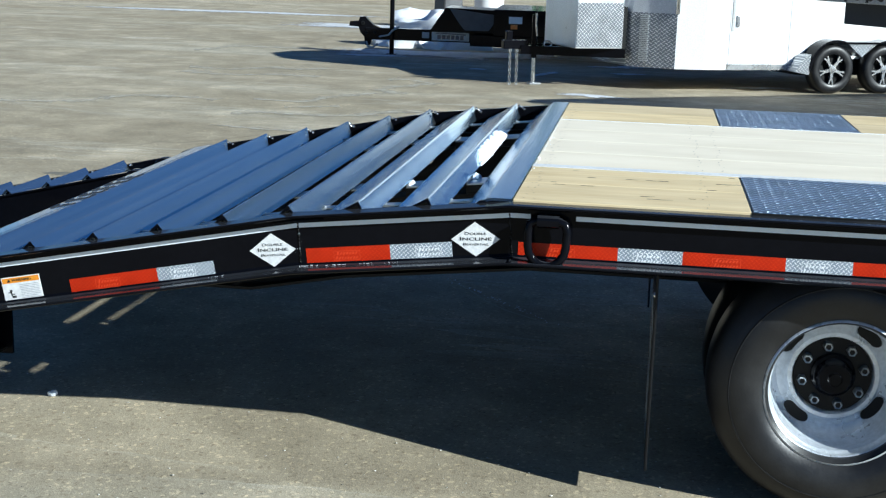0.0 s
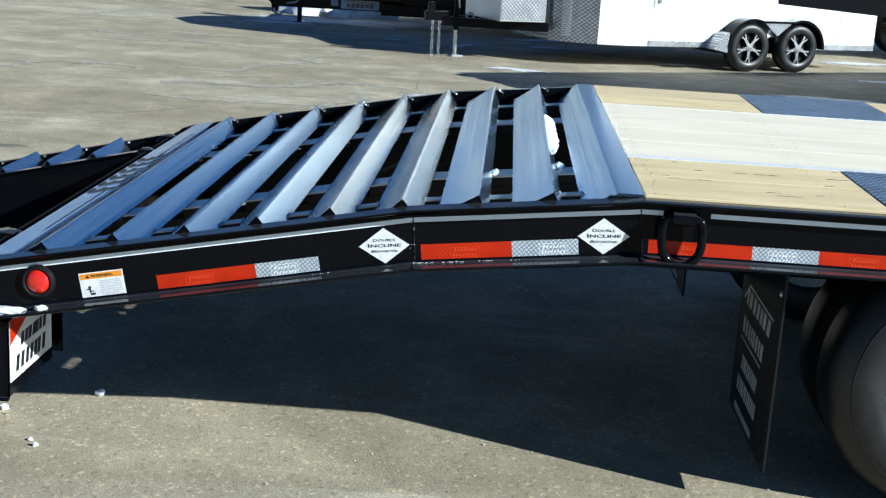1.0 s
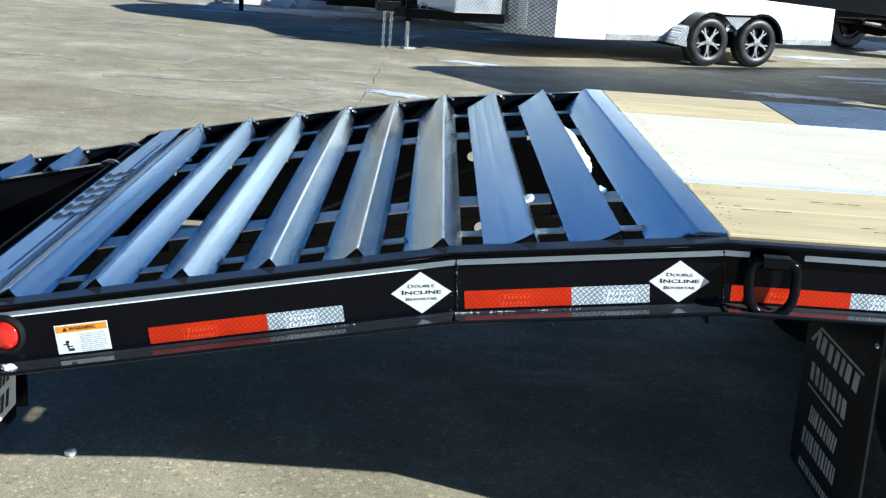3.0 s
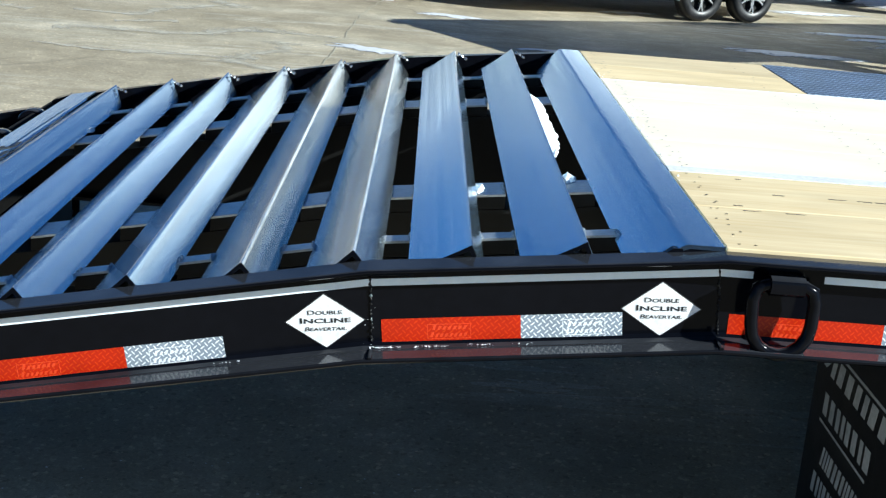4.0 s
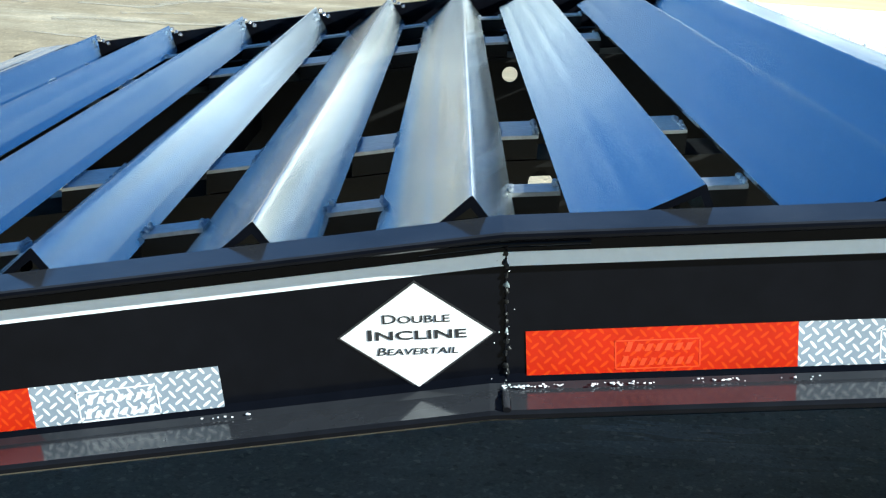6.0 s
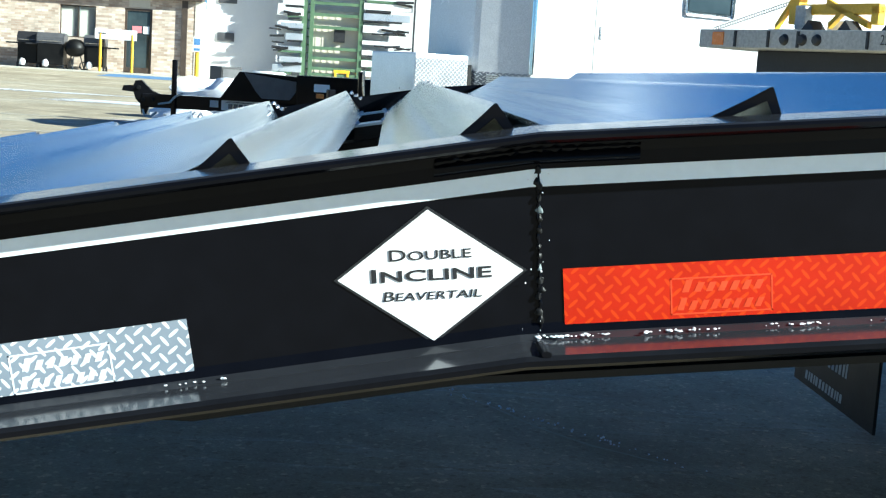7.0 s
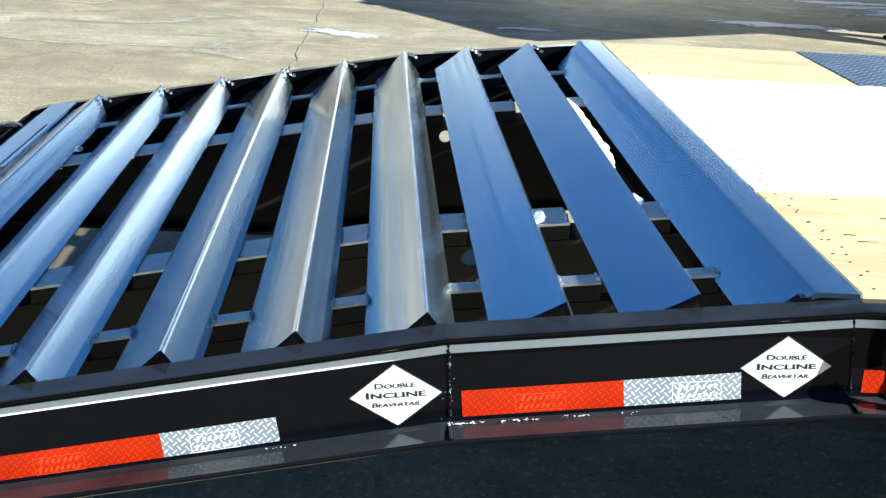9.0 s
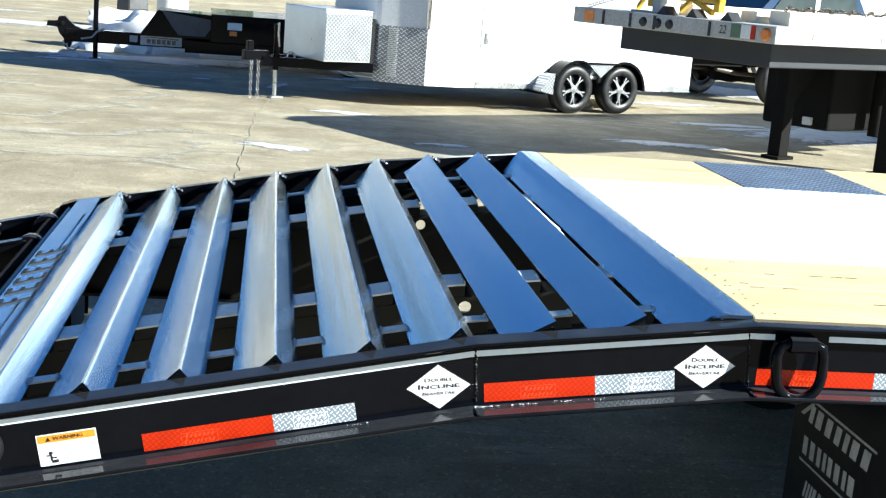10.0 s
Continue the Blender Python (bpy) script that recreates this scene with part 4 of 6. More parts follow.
# ---- wheels and mud flap ----
def wheel_set(cx, y_out, direction):
    """Dual wheels; direction +1: outer face towards -y."""
    d = direction
    for n, yo in enumerate((y_out, y_out + d * 0.255)):
        bm = bmesh.new()
        prof = [(0.206, 0.016), (0.217, 0.006), (0.228, -0.004), (0.250, -0.014), (0.280, -0.021), (0.312, -0.018), (0.342, -0.002), (0.366, 0.022), (0.379, 0.036), (0.384, 0.060), (0.385, 0.10), (0.384, 0.15), (0.381, 0.176), (0.352, 0.200), (0.30, 0.215), (0.235, 0.21), (0.222, 0.20)]
        lathe(bm, [(r, d * h) for r, h in prof], (cx, yo, 0.385), "Y", 64)
        wheel = part("wheel", bm, RUBBER, trailer, "black trailer tyre on silver steel rim", smooth=True)
        for r, h in ((0.322, -0.0148),):
            bm = bmesh.new()
            lathe(bm, [(r - 0.003, d * (h + 0.004)), (r - 0.001, d * (h - 0.001)), (r + 0.001, d * (h - 0.001)), (r + 0.003, d * (h + 0.004))], (cx, yo, 0.385), "Y", 64)
            part("sidewall_ring", bm, RUBBER, wheel, smooth=True)
        bm = bmesh.new()
        rp = [(0.212, -0.004), (0.218, -0.001), (0.2205, 0.004), (0.216, 0.010), (0.2085, 0.013), (0.2075, 0.026), (0.2005, 0.031), (0.1985, 0.050), (0.1925, 0.056), (0.1905, 0.110), (0.186, 0.160), (0.177, 0.186), (0.163, 0.197), (0.148, 0.193), (0.138, 0.181), (0.133, 0.174), (0.121, 0.173), (0.118, 0.178), (0.117, 0.200), (0.12, 0.216), (0.19, 0.216), (0.215, 0.205), (0.222, 0.02)]
        lathe(bm, [(r * 1.02, d * h) for r, h in rp], (cx, yo, 0.385), "Y", 64)
        rim = part("rim", bm, RIMPAINT, wheel, "silver painted dual wheel rim", smooth=True)
        if n:
            continue
        for q in range(4):
            t = radians(52) + q * math.pi / 2
            bm = bmesh.new()
            lathe(bm, [(0.001, 0), (0.021, 0), (0.0225, 0.004)], (0, 0, 0), "Y", 20)
            bmesh.ops.scale(bm, vec=(2.0, 1, 0.98), verts=bm.verts)
            bmesh.ops.rotate(bm, matrix=Matrix.Rotation(-t + math.pi / 2, 3, "Y"), verts=bm.verts)
            bmesh.ops.translate(bm, verts=bm.verts, vec=(cx + 0.160 * math.cos(t), yo + d * 0.186, 0.385 + 0.160 * math.sin(t)))
            part("hand_hole", bm, BLACKMAT, rim)

        def turned(profile, x, z, seg):
            """A turned piece on the wheel's outer face, its depths running inwards."""
            b = bmesh.new()
            lathe(b, [(r, d * h) for r, h in profile], (x, yo, z), "Y", seg)
            return b
        bm = turned([(0.001, 0.190), (0.1165, 0.190), (0.1175, 0.205)], cx, 0.385, 40)
        hub = part("hub", bm, BLACKMAT, wheel, "black hub face", smooth=True)
        bm = turned([(0.001, 0.128), (0.018, 0.128), (0.022, 0.133), (0.046, 0.136), (0.054, 0.146), (0.057, 0.168), (0.066, 0.176), (0.068, 0.192)], cx, 0.385, 36)
        part("hub_cap", bm, BLACK, hub, "black oil-bath hub cap", smooth=True)
        for q in range(8):
            t = 2 * math.pi * (q + 0.3) / 8
            x, z = cx + 0.093 * math.cos(t), 0.385 + 0.093 * math.sin(t)
            nut = part("lug_nut", turned([(0.0085, 0.172), (0.0095, 0.165), (0.012, 0.164), (0.0145, 0.168), (0.0145, 0.186), (0.0165, 0.191)], x, z, 6), NUT, hub)
            part("stud", turned([(0.001, 0.168), (0.0082, 0.168), (0.0086, 0.180)], x, z, 10), BLACKMAT, nut)


wheel_set(1.614, 0.085, 1)
wheel_set(1.614, W - 0.085, -1)
bm = bmesh.new()
box(bm, 1.55, 1.65, 0.35, W - 0.35, 0.35, 0.45, 0.01)
part("axle", bm, BLACKMAT, trailer)


def mud_flap(y0, y1, printed):
    bm = bmesh.new()
    box(bm, 1.062, 1.070, y0, y1, 0.105, 0.735, 0.002)
    flap = part("mud_flap", bm, FLAPRUB, trailer, "black rubber mud flap with grey print")
    for y in (y0 + 0.03, (y0 + y1) / 2, y1 - 0.03):
        bm = bmesh.new()
        lathe(bm, [(0.001, -0.006), (0.007, -0.005), (0.009, 0.0)], (1.062, y, 0.645), "X", 8)
        part("flap_bolt", bm, CHROME, flap)
    if printed:
        bm = bmesh.new()
        rnd = random.Random(21)
        dy = y0 - 0.060

        def line(ya, yb, z0, z1, n, lean=0.012):
            """A row of slanted bars of uneven width, from ya down to yb."""
            ws = [rnd.uniform(0.6, 1.2) for _ in range(n)]
            k = (ya - yb) / sum(ws)
            y = ya + dy
            for q in ws:
                lo = y - q * k * 0.58
                prism_yz(bm, [(lo, z0), (y, z0), (y - lean, z1), (lo - lean, z1)], 1.0612, 1.063)
                y -= q * k
        # roof-shaped rule over the first row, straight rule under the second
        prism_yz(bm, [(dy + 0.622, 0.490), (dy + 0.600, 0.490), (dy + 0.540, 0.536), (dy + 0.540, 0.550)], 1.0612, 1.063)
        prism_yz(bm, [(dy + 0.540, 0.543), (dy + 0.150, 0.543), (dy + 0.150, 0.550), (dy + 0.540, 0.550)], 1.0612, 1.063)
        line(0.565, 0.160, 0.482, 0.534, 7)
        line(0.578, 0.222, 0.385, 0.437, 8, 0.0)
        box(bm, 1.0612, 1.063, dy + 0.255, dy + 0.590, 0.362, 0.368)
        line(0.540, 0.282, 0.272, 0.320, 11)
        line(0.575, 0.255, 0.193, 0.243, 12, 0.006)
        line(0.575, 0.275, 0.124, 0.148, 13, 0.004)
        tagged(part("flap_print", bm, FLAPINK, flap, "faded grey print"), kind="stuff")


mud_flap(0.060, 0.67, True)
mud_flap(1.975, 2.585, True)

# ---- snow on the trailer ----
def snow_bits():
    spots = [((-1.13, -0.030, 0.466), (0.055, 0.020, 0.013)), ((-1.04, -0.035, 0.482), (0.02, 0.012, 0.008)), ((-1.165, -0.04, 0.456), (0.03, 0.01, 0.006)), ((-1.243, -0.062, 0.466), (0.006, 0.010, 0.028)),
             ((0.222, 0.690, 0.826), (0.014, 0.024, 0.013)), ((0.435, 0.775, 0.846), (0.018, 0.030, 0.016)), ((-0.98, 1.93, 0.625), (0.010, 0.016, 0.010))]
    for k, (c, s) in enumerate(spots):
        bm = bmesh.new()
        lump(bm, c, s, 3.1 * k, 3)
        tagged(part("snow_clump", bm, SNOW, None, smooth=True), "small clump of white snow lying on the trailer", "snow", "snow on the trailer")
    rnd = random.Random(14)
    bm = bmesh.new()
    rings = []
    lean = Vector((math.sin(radians(27.5)), 0, -math.cos(radians(27.5))))
    out = Vector((-lean.z, 0, lean.x))
    ridge = Vector((SLAT_X[-1], 0, top(SLAT_X[-1]) + 0.022))
    for k in range(41):
        q = k / 40
        full = min(1.0, q * 7, (1 - q) * 4) ** 0.5
        rag = 0.75 + 0.25 * math.sin(k * 0.9) * math.sin(k * 2.3) + rnd.uniform(-0.14, 0.14)
        y = 1.00 + 0.84 * q
        foot, thick = 0.061, 0.004 + 0.024 * full * rag
        head = foot - 0.050 * full * min(1.0, rag + 0.1)
        rings.append([ridge + lean * u + out * v + Vector((0, y, 0)) for u, v in
                      ((head, -0.001), (head, 0.0015), (head + 0.4 * (foot - head), 0.55 * thick), (foot - 0.006, thick), (foot + 0.002, thick), (foot + 0.006, 0.6 * thick), (foot + 0.004, -0.001))])
    loft(bm, rings)
    tagged(part("snow_strip", bm, SNOW, None, smooth=True), "ragged strip of white snow stuck to a steel slat", "snow", "snow on the trailer")
    rnd = random.Random(9)
    bm = bmesh.new()
    for a, b, n in ((0.012, 0.046, 34), (0.046, 0.072, 12), (0.095, 0.150, 34), (0.150, 0.20, 6), (0.20, 0.25, 12), (0.27, 0.312, 8), (-0.270, -0.22, 10)):
        for k in range(n):
            x = rnd.uniform(a, b)
            r = rnd.uniform(0.0004, 0.0013)
            q = bmesh.ops.create_icosphere(bm, subdivisions=1, radius=r)
            bmesh.ops.scale(bm, vec=(1.5, 1.1, 0.8), verts=q["verts"])
            bmesh.ops.translate(bm, verts=q["verts"], vec=(x, -0.009 + rnd.gauss(0, 0.0022), top(x) - 0.163 + r * 0.5))
    for k in range(14):
        h = -0.163 + 0.135 * rnd.random() ** 1.5
        r = rnd.uniform(0.0003, 0.0009)
        s = bmesh.ops.create_icosphere(bm, subdivisions=1, radius=r)
        bmesh.ops.translate(bm, verts=s["verts"], vec=(0.003 - 0.095 * h + rnd.gauss(0, 0.003) - (0.010 if k % 5 == 0 else 0), -0.003, top(0) + h))
    for k in range(50):
        r = rnd.uniform(0.0008, 0.003)
        s = bmesh.ops.create_icosphere(bm, subdivisions=1, radius=r)
        bmesh.ops.translate(bm, verts=s["verts"], vec=(0.642 + abs(rnd.gauss(0, 0.008)), rnd.uniform(0.5, 2.1), DZ + r * 0.4))
    tagged(part("snow_crumbs", bm, SNOW), "crumbs of snow along the rail's lower flange", "snow", kind="stuff")


snow_bits()


# ---- white enclosed trailer ----
def small_wheel(parent, cx, cy, r=0.335, sgn=-1, bright=True):
    """Alloy trailer wheel whose outer face looks along sgn * y."""
    d = -sgn
    bm = bmesh.new()
    prof = [(0.205, 0.012), (0.225, 0.0), (0.29, -0.004), (0.318, 0.014), (0.333, 0.035), (0.335, 0.10), (0.333, 0.165), (0.318, 0.186), (0.225, 0.20), (0.205, 0.19)]
    lathe(bm, [(q * r / 0.335, d * h) for q, h in prof], (cx, cy, r), "Y", 40)
    wheel = part("wheel", bm, RUBBER, parent, "black tyre on a polished star-spoke alloy rim" if bright else "black tyre on a dark rim", smooth=True)
    bm = bmesh.new()
    lathe(bm, [(0.212, 0.004), (0.206, 0.0), (0.196, 0.012), (0.192, 0.08), (0.196, 0.19), (0.212, 0.19)], (cx, cy, r), "Y", 40)
    if d < 0:
        bmesh.ops.scale(bm, vec=(1, -1, 1), space=Matrix.Translation((0, -cy, 0)), verts=bm.verts)
    rim = part("rim", bm, CHROME if bright else DARKGREY, wheel, smooth=True)
    bm = bmesh.new()
    lathe(bm, [(0.001, 0.075), (0.195, 0.075), (0.195, 0.085)], (cx, cy, r), "Y", 32)
    if d < 0:
        bmesh.ops.scale(bm, vec=(1, -1, 1), space=Matrix.Translation((0, -cy, 0)), verts=bm.verts)
    part("brake_shadow", bm, BLACKMAT, rim)
    for k in range(5):
        t = 2 * math.pi * k / 5 + 0.35
        bm = bmesh.new()
        pts = [(0.03, -0.022), (0.11, -0.017), (0.195, -0.042), (0.195, -0.022), (0.125, 0.0), (0.195, 0.022), (0.195, 0.042), (0.11, 0.017), (0.03, 0.022)]
        prism_xz(bm, pts, d * 0.02, d * 0.06)
        lathe(bm, [(0.001, d * 0.012), (0.05, d * 0.015), (0.05, d * 0.06)], (0, 0, 0), "Y", 16)
        bmesh.ops.rotate(bm, matrix=Matrix.Rotation(t, 3, "Y"), verts=bm.verts)
        bmesh.ops.translate(bm, verts=bm.verts, vec=(cx, cy, r))
        part("spoke", bm, CHROME if bright else DARKGREY, rim)


def white_trailer():
    t = thing("enclosed_trailer", "white enclosed tandem-axle cargo trailer with tread plate nose guard", "trailer", pose(-0.42, 12.90, 0, 0, 0, 26.3))
    bm = bmesh.new()
    nose = [(1.00, 0.0), (1.02, -0.50), (1.06, -0.56), (1.26, -0.77), (1.46, -0.96), (1.80, -1.06), (2.1, -1.07)]
    hull = [(5.60, -1.07), (5.60, 1.07)] + [(x, -y) for x, y in nose[:0:-1]] + nose
    loft(bm, [[(x, y, z) for x, y in hull] for z in (0.28, 2.45)] + [[(x * 0.985 + 0.04, y * 0.94, 2.56) for x, y in hull]])
    part("body", bm, WHITESKIN, t, "white sheet-metal body")
    bm = bmesh.new()
    box(bm, 2.1, 5.60, -1.074, -1.068, 0.28, 0.35)
    part("bottom_trim", bm, ALU, t)
    for x in (2.12, 2.95, 5.0):
        bm = bmesh.new()
        box(bm, x, x + 0.012, -1.0745, -1.068, 0.35, 2.44)
        part("panel_seam", bm, WHITESKIN, t)
    bm = bmesh.new()
    box(bm, 2.14, 2.17, -1.080, -1.068, 0.75, 2.1)
    part("door_edge", bm, GREYPAINT, t, "grey side door edge trim")
    for z in (0.8, 1.35):
        bm = bmesh.new()
        box(bm, 2.20, 2.24, -1.09, -1.068, z, z + 0.14, 0.008)
        part("door_latch", bm, ALU, t)
    bm = bmesh.new()
    box(bm, 3.28, 3.96, -1.082, -1.066, 1.675, 2.15, 0.04)
    win = part("side_window", bm, ALU, t, "dark side window with rounded frame")
    bm = bmesh.new()
    box(bm, 3.32, 3.92, -1.088, -1.08, 1.715, 2.11, 0.02)
    part("pane", bm, GLASS, win)
    # tread plate guard round the nose
    bm = bmesh.new()
    pts = [(x - 0.006, y * 1.007) for x, y in nose[:5][::-1]] + [(x - 0.006, -y * 1.007) for x, y in nose[1:5]]
    inner = [(x + 0.006, y * 0.995) for x, y in pts][::-1]
    prism_xy(bm, pts + inner, 0.28, 0.94)
    part("nose_guard", bm, ALUTREAD, t, "bright aluminium tread plate guard")
    # tongue box
    bm = bmesh.new()
    box(bm, 0.30, 0.92, -0.60, 0.42, 0.492, 1.09, 0.012)
    tb = part("tongue_box", bm, BOXALU, t, "bright aluminium tongue box")
    bm = bmesh.new()
    box(bm, 0.31, 0.91, -0.604, -0.60, 0.51, 1.04)
    part("tread_side", bm, ALUTREAD, tb)
    # A-frame tongue, coupler, jack, chains
    for s in (-1, 1):
        bm = bmesh.new()
        loft(bm, [[(x, y + dy, z) for dy, z in ((-0.03, 0.38), (0.03, 0.38), (0.03, 0.49), (-0.03, 0.49))] for x, y in ((-0.20, 0.03 * s), (0.95, 0.60 * s))])
        part("tongue_beam", bm, BLACK, t)
    bm = bmesh.new()
    box(bm, -0.42, -0.10, -0.05, 0.05, 0.44, 0.55, 0.01)
    box(bm, -0.38, -0.30, -0.035, 0.035, 0.50, 0.66, 0.01)
    part("coupler", bm, BLACK, t)
    bm = bmesh.new()
    tube(bm, [(0, 0, 0.33), (0, 0, 0.86)], 0.035, 12)
    jack = part("jack", bm, BLACK, t, smooth=True)
    bm = bmesh.new()
    tube(bm, [(0, 0, 0.02), (0, 0, 0.40)], 0.026, 12)
    box(bm, -0.06, 0.09, -0.06, 0.06, 0.005, 0.025)
    part("jack_leg", bm, ALU, jack, smooth=True)
    bm = bmesh.new()
    tube(bm, [(0.02, -0.03, 0.60), (0.0, -0.04, 0.74), (0.0, -0.04, 0.88)], 0.013, 8)
    part("jack_handle", bm, CHROME, jack, smooth=True)
    bm = bmesh.new()
    tube(bm, [(0.13 + 0.05 * math.cos(a), -0.12, 0.50 + 0.05 * math.sin(a)) for a in (k * math.pi / 6 for k in range(12))], 0.012, 6, closed=True)
    tube(bm, [(0.13, -0.12, 0.45), (0.24, -0.14, 0.36), (0.27, -0.14, 0.37)], 0.008, 6)
    part("breakaway_cable", bm, CHROME, t, smooth=True)
    for x in (-0.33, -0.24):
        bm = bmesh.new()
        z = 0.43
        k = 0
        while z > 0.03:
            ring = [(0.016 * math.cos(a), 0.0, 0.026 * math.sin(a)) for a in (q * math.pi / 4 for q in range(8))]
            if k % 2:
                ring = [(0, p[0], p[2]) for p in ring]
            tube(bm, [(x + p[0], -0.04 + p[1], z + p[2]) for p in ring], 0.006, 5, closed=True)
            z -= 0.040
            k += 1
        part("safety_chain", bm, CHROME, t, smooth=True)
    # running gear
    for cx in (3.49, 4.24):
        small_wheel(t, cx, -1.26, 0.305)
    bm = bmesh.new()
    pts = []
    for k in range(11):
        a = math.pi - math.pi * k / 10 * 0.62
        pts.append((3.49 + 0.365 * math.cos(a), 0.305 + 0.365 * math.sin(a)))
    for k in range(11):
        a = math.pi * 0.62 - math.pi * k / 10 * 0.62
        pts.append((4.24 + 0.365 * math.cos(a), 0.305 + 0.365 * math.sin(a)))
    arc = [(x, z) for x, z in pts]
    inner = [(3.865 + (x - 3.865) * 0.955, 0.305 + (z - 0.305) * 0.93) for x, z in arc][::-1]
    prism_xz(bm, arc + inner, -1.30, -1.06)
    part("fender", bm, BLACK, t, "double wheel fender", smooth=True)
    bm = bmesh.new()
    prism_xz(bm, [(3.13, 0.24), (2.93, 0.28), (3.06, 0.46), (3.14, 0.49)], -1.29, -1.06)
    part("fender_skirt", bm, ALUTREAD, t)
    bm = bmesh.new()
    prism_xz(bm, [(3.66, 0.62), (4.07, 0.62), (3.865, 0.46)], -1.285, -1.06)
    part("fender_bridge", bm, ALUTREAD, t)
    bm = bmesh.new()
    box(bm, 3.09, 4.62, -1.075, 1.0, 0.22, 0.42)
    part("wheel_well", bm, BLACKMAT, t)
    # polished corner post with vertical beads, and the ribbed strip beside it
    bm = bmesh.new()
    tube(bm, [(1.455, -0.968, 0.94), (1.455, -0.968, 2.44)], 0.03, 14)
    part("corner_post", bm, MIRROR, t, "polished rounded corner post", smooth=True)
    bm = bmesh.new()
    for k in range(26):
        z = 0.36 + 0.022 * k
        tube(bm, [(1.12, -0.645, z), (1.20, -0.725, z)], 0.007, 6)
    tagged(part("ribs", bm, BOXALU, t, "bright pressed ribs", smooth=True), kind="stuff")
    # Dark slab standing in for the shaded gap behind the tongue box
    bm = bmesh.new()
    box(bm, 0.935, 0.985, -0.56, 0.40, 0.46, 1.0)
    part("gap_shade", bm, BLACKMAT, t)


white_trailer()


# ---- black dump trailer behind ----
def black_trailer():
    t = thing("utility_trailer", "black utility trailer with long tongue and steel jack post", "trailer", pose(-2.96, 16.75, 0, 0, 0, 3))
    bm = bmesh.new()
    box(bm, -0.42, 2.2, -0.07, 0.07, 0.22, 0.40, 0.01)
    part("tongue", bm, BLACK, t)
    bm = bmesh.new()
    prism_xz(bm, [(-0.68, 0.42), (-0.66, 0.49), (-0.53, 0.50), (-0.51, 0.56), (-0.43, 0.57), (-0.37, 0.51), (-0.29, 0.44), (-0.18, 0.40), (-0.18, 0.24), (-0.32, 0.22), (-0.35, 0.13), (-0.42, 0.13), (-0.44, 0.26), (-0.50, 0.32), (-0.53, 0.41)], -0.06, 0.06)
    part("coupler", bm, BLACK, t)
    for x, z in ((-0.40, 0.32), (-0.46, 0.47), (-0.27, 0.33)):
        bm = bmesh.new()
        lathe(bm, [(0.001, -0.09), (0.025, -0.088), (0.03, -0.06), (0.03, 0.06)], (x, 0, z), "Y", 10)
        part("coupler_bolt", bm, BLACKMAT, t, smooth=True)
    bm = bmesh.new()
    tube(bm, [(-0.40, -0.08, 0.19), (-0.38, -0.09, 0.12), (-0.30, -0.09, 0.10), (-0.22, -0.09, 0.16)], 0.016, 6)
    part("hook", bm, GREYPAINT, t, smooth=True)
    bm = bmesh.new()
    tube(bm, [(0, -0.09, 0.0), (0, -0.09, 0.86)], 0.036, 10)
    box(bm, -0.08, 0.08, -0.16, -0.01, 0.0, 0.015)
    part("jack_post", bm, BLACK, t)
    bm = bmesh.new()
    tube(bm, [(-0.2, -0.1, 0.27), (-0.05, -0.12, 0.30), (0.02, -0.13, 0.38), (0.12, -0.12, 0.43)], 0.014, 6)
    part("cable", bm, GREYPAINT, t, smooth=True)
    bm = bmesh.new()
    box(bm, 0.62, 1.20, -0.075, -0.069, 0.24, 0.37)
    lab = part("maker_label", bm, WHITE, t, "white maker label")
    bm = bmesh.new()
    prism_xz(bm, [(0.66, 0.335), (0.74, 0.35), (1.14, 0.33), (1.16, 0.345), (0.72, 0.358)], -0.078, -0.074)
    for k in range(6):
        box(bm, 0.71 + 0.07 * k, 0.765 + 0.07 * k, -0.078, -0.074, 0.262, 0.325)
    part("label_print", bm, BLUEPAINT, lab)
    bm = bmesh.new()
    box(bm, 0.47, 0.58, -0.075, -0.069, 0.27, 0.36)
    part("small_sticker", bm, GREYINK, t)
    # hopper-shaped front and body
    bm = bmesh.new()
    loft(bm, [[(x, y, z) for x, z in ((0.62, 0.40), (0.86, 0.76), (1.70, 0.735), (1.66, 0.40))] for y in (-0.40, 0.5)])
    part("front_box", bm, BLACK, t, "black sloped tool box")
    bm = bmesh.new()
    prism_xz(bm, [(0.92, 0.752), (1.68, 0.66), (1.52, 0.43), (1.16, 0.43), (1.08, 0.52)], -0.44, -0.40)
    part("box_panel", bm, HOODGREY, t)
    bm = bmesh.new()
    box(bm, 1.60, 5.4, -0.55, 1.5, 0.36, 0.76, 0.015)
    part("body", bm, BLACK, t)
    bm = bmesh.new()
    box(bm, 1.25, 5.4, -0.50, -0.35, 0.20, 0.36)
    part("frame_rail", bm, BLACK, t)
    bm = bmesh.new()
    box(bm, 1.83, 2.03, -0.57, -0.55, 0.56, 0.66)
    part("reflector", bm, STRIPE, t)
    bm = bmesh.new()
    box(bm, 1.86, 1.96, -0.58, -0.55, 0.48, 0.54)
    part("marker", bm, AMBER, t)
    for k in range(2):
        small_wheel(t, 3.6 + 0.85 * k, -0.62)


black_trailer()


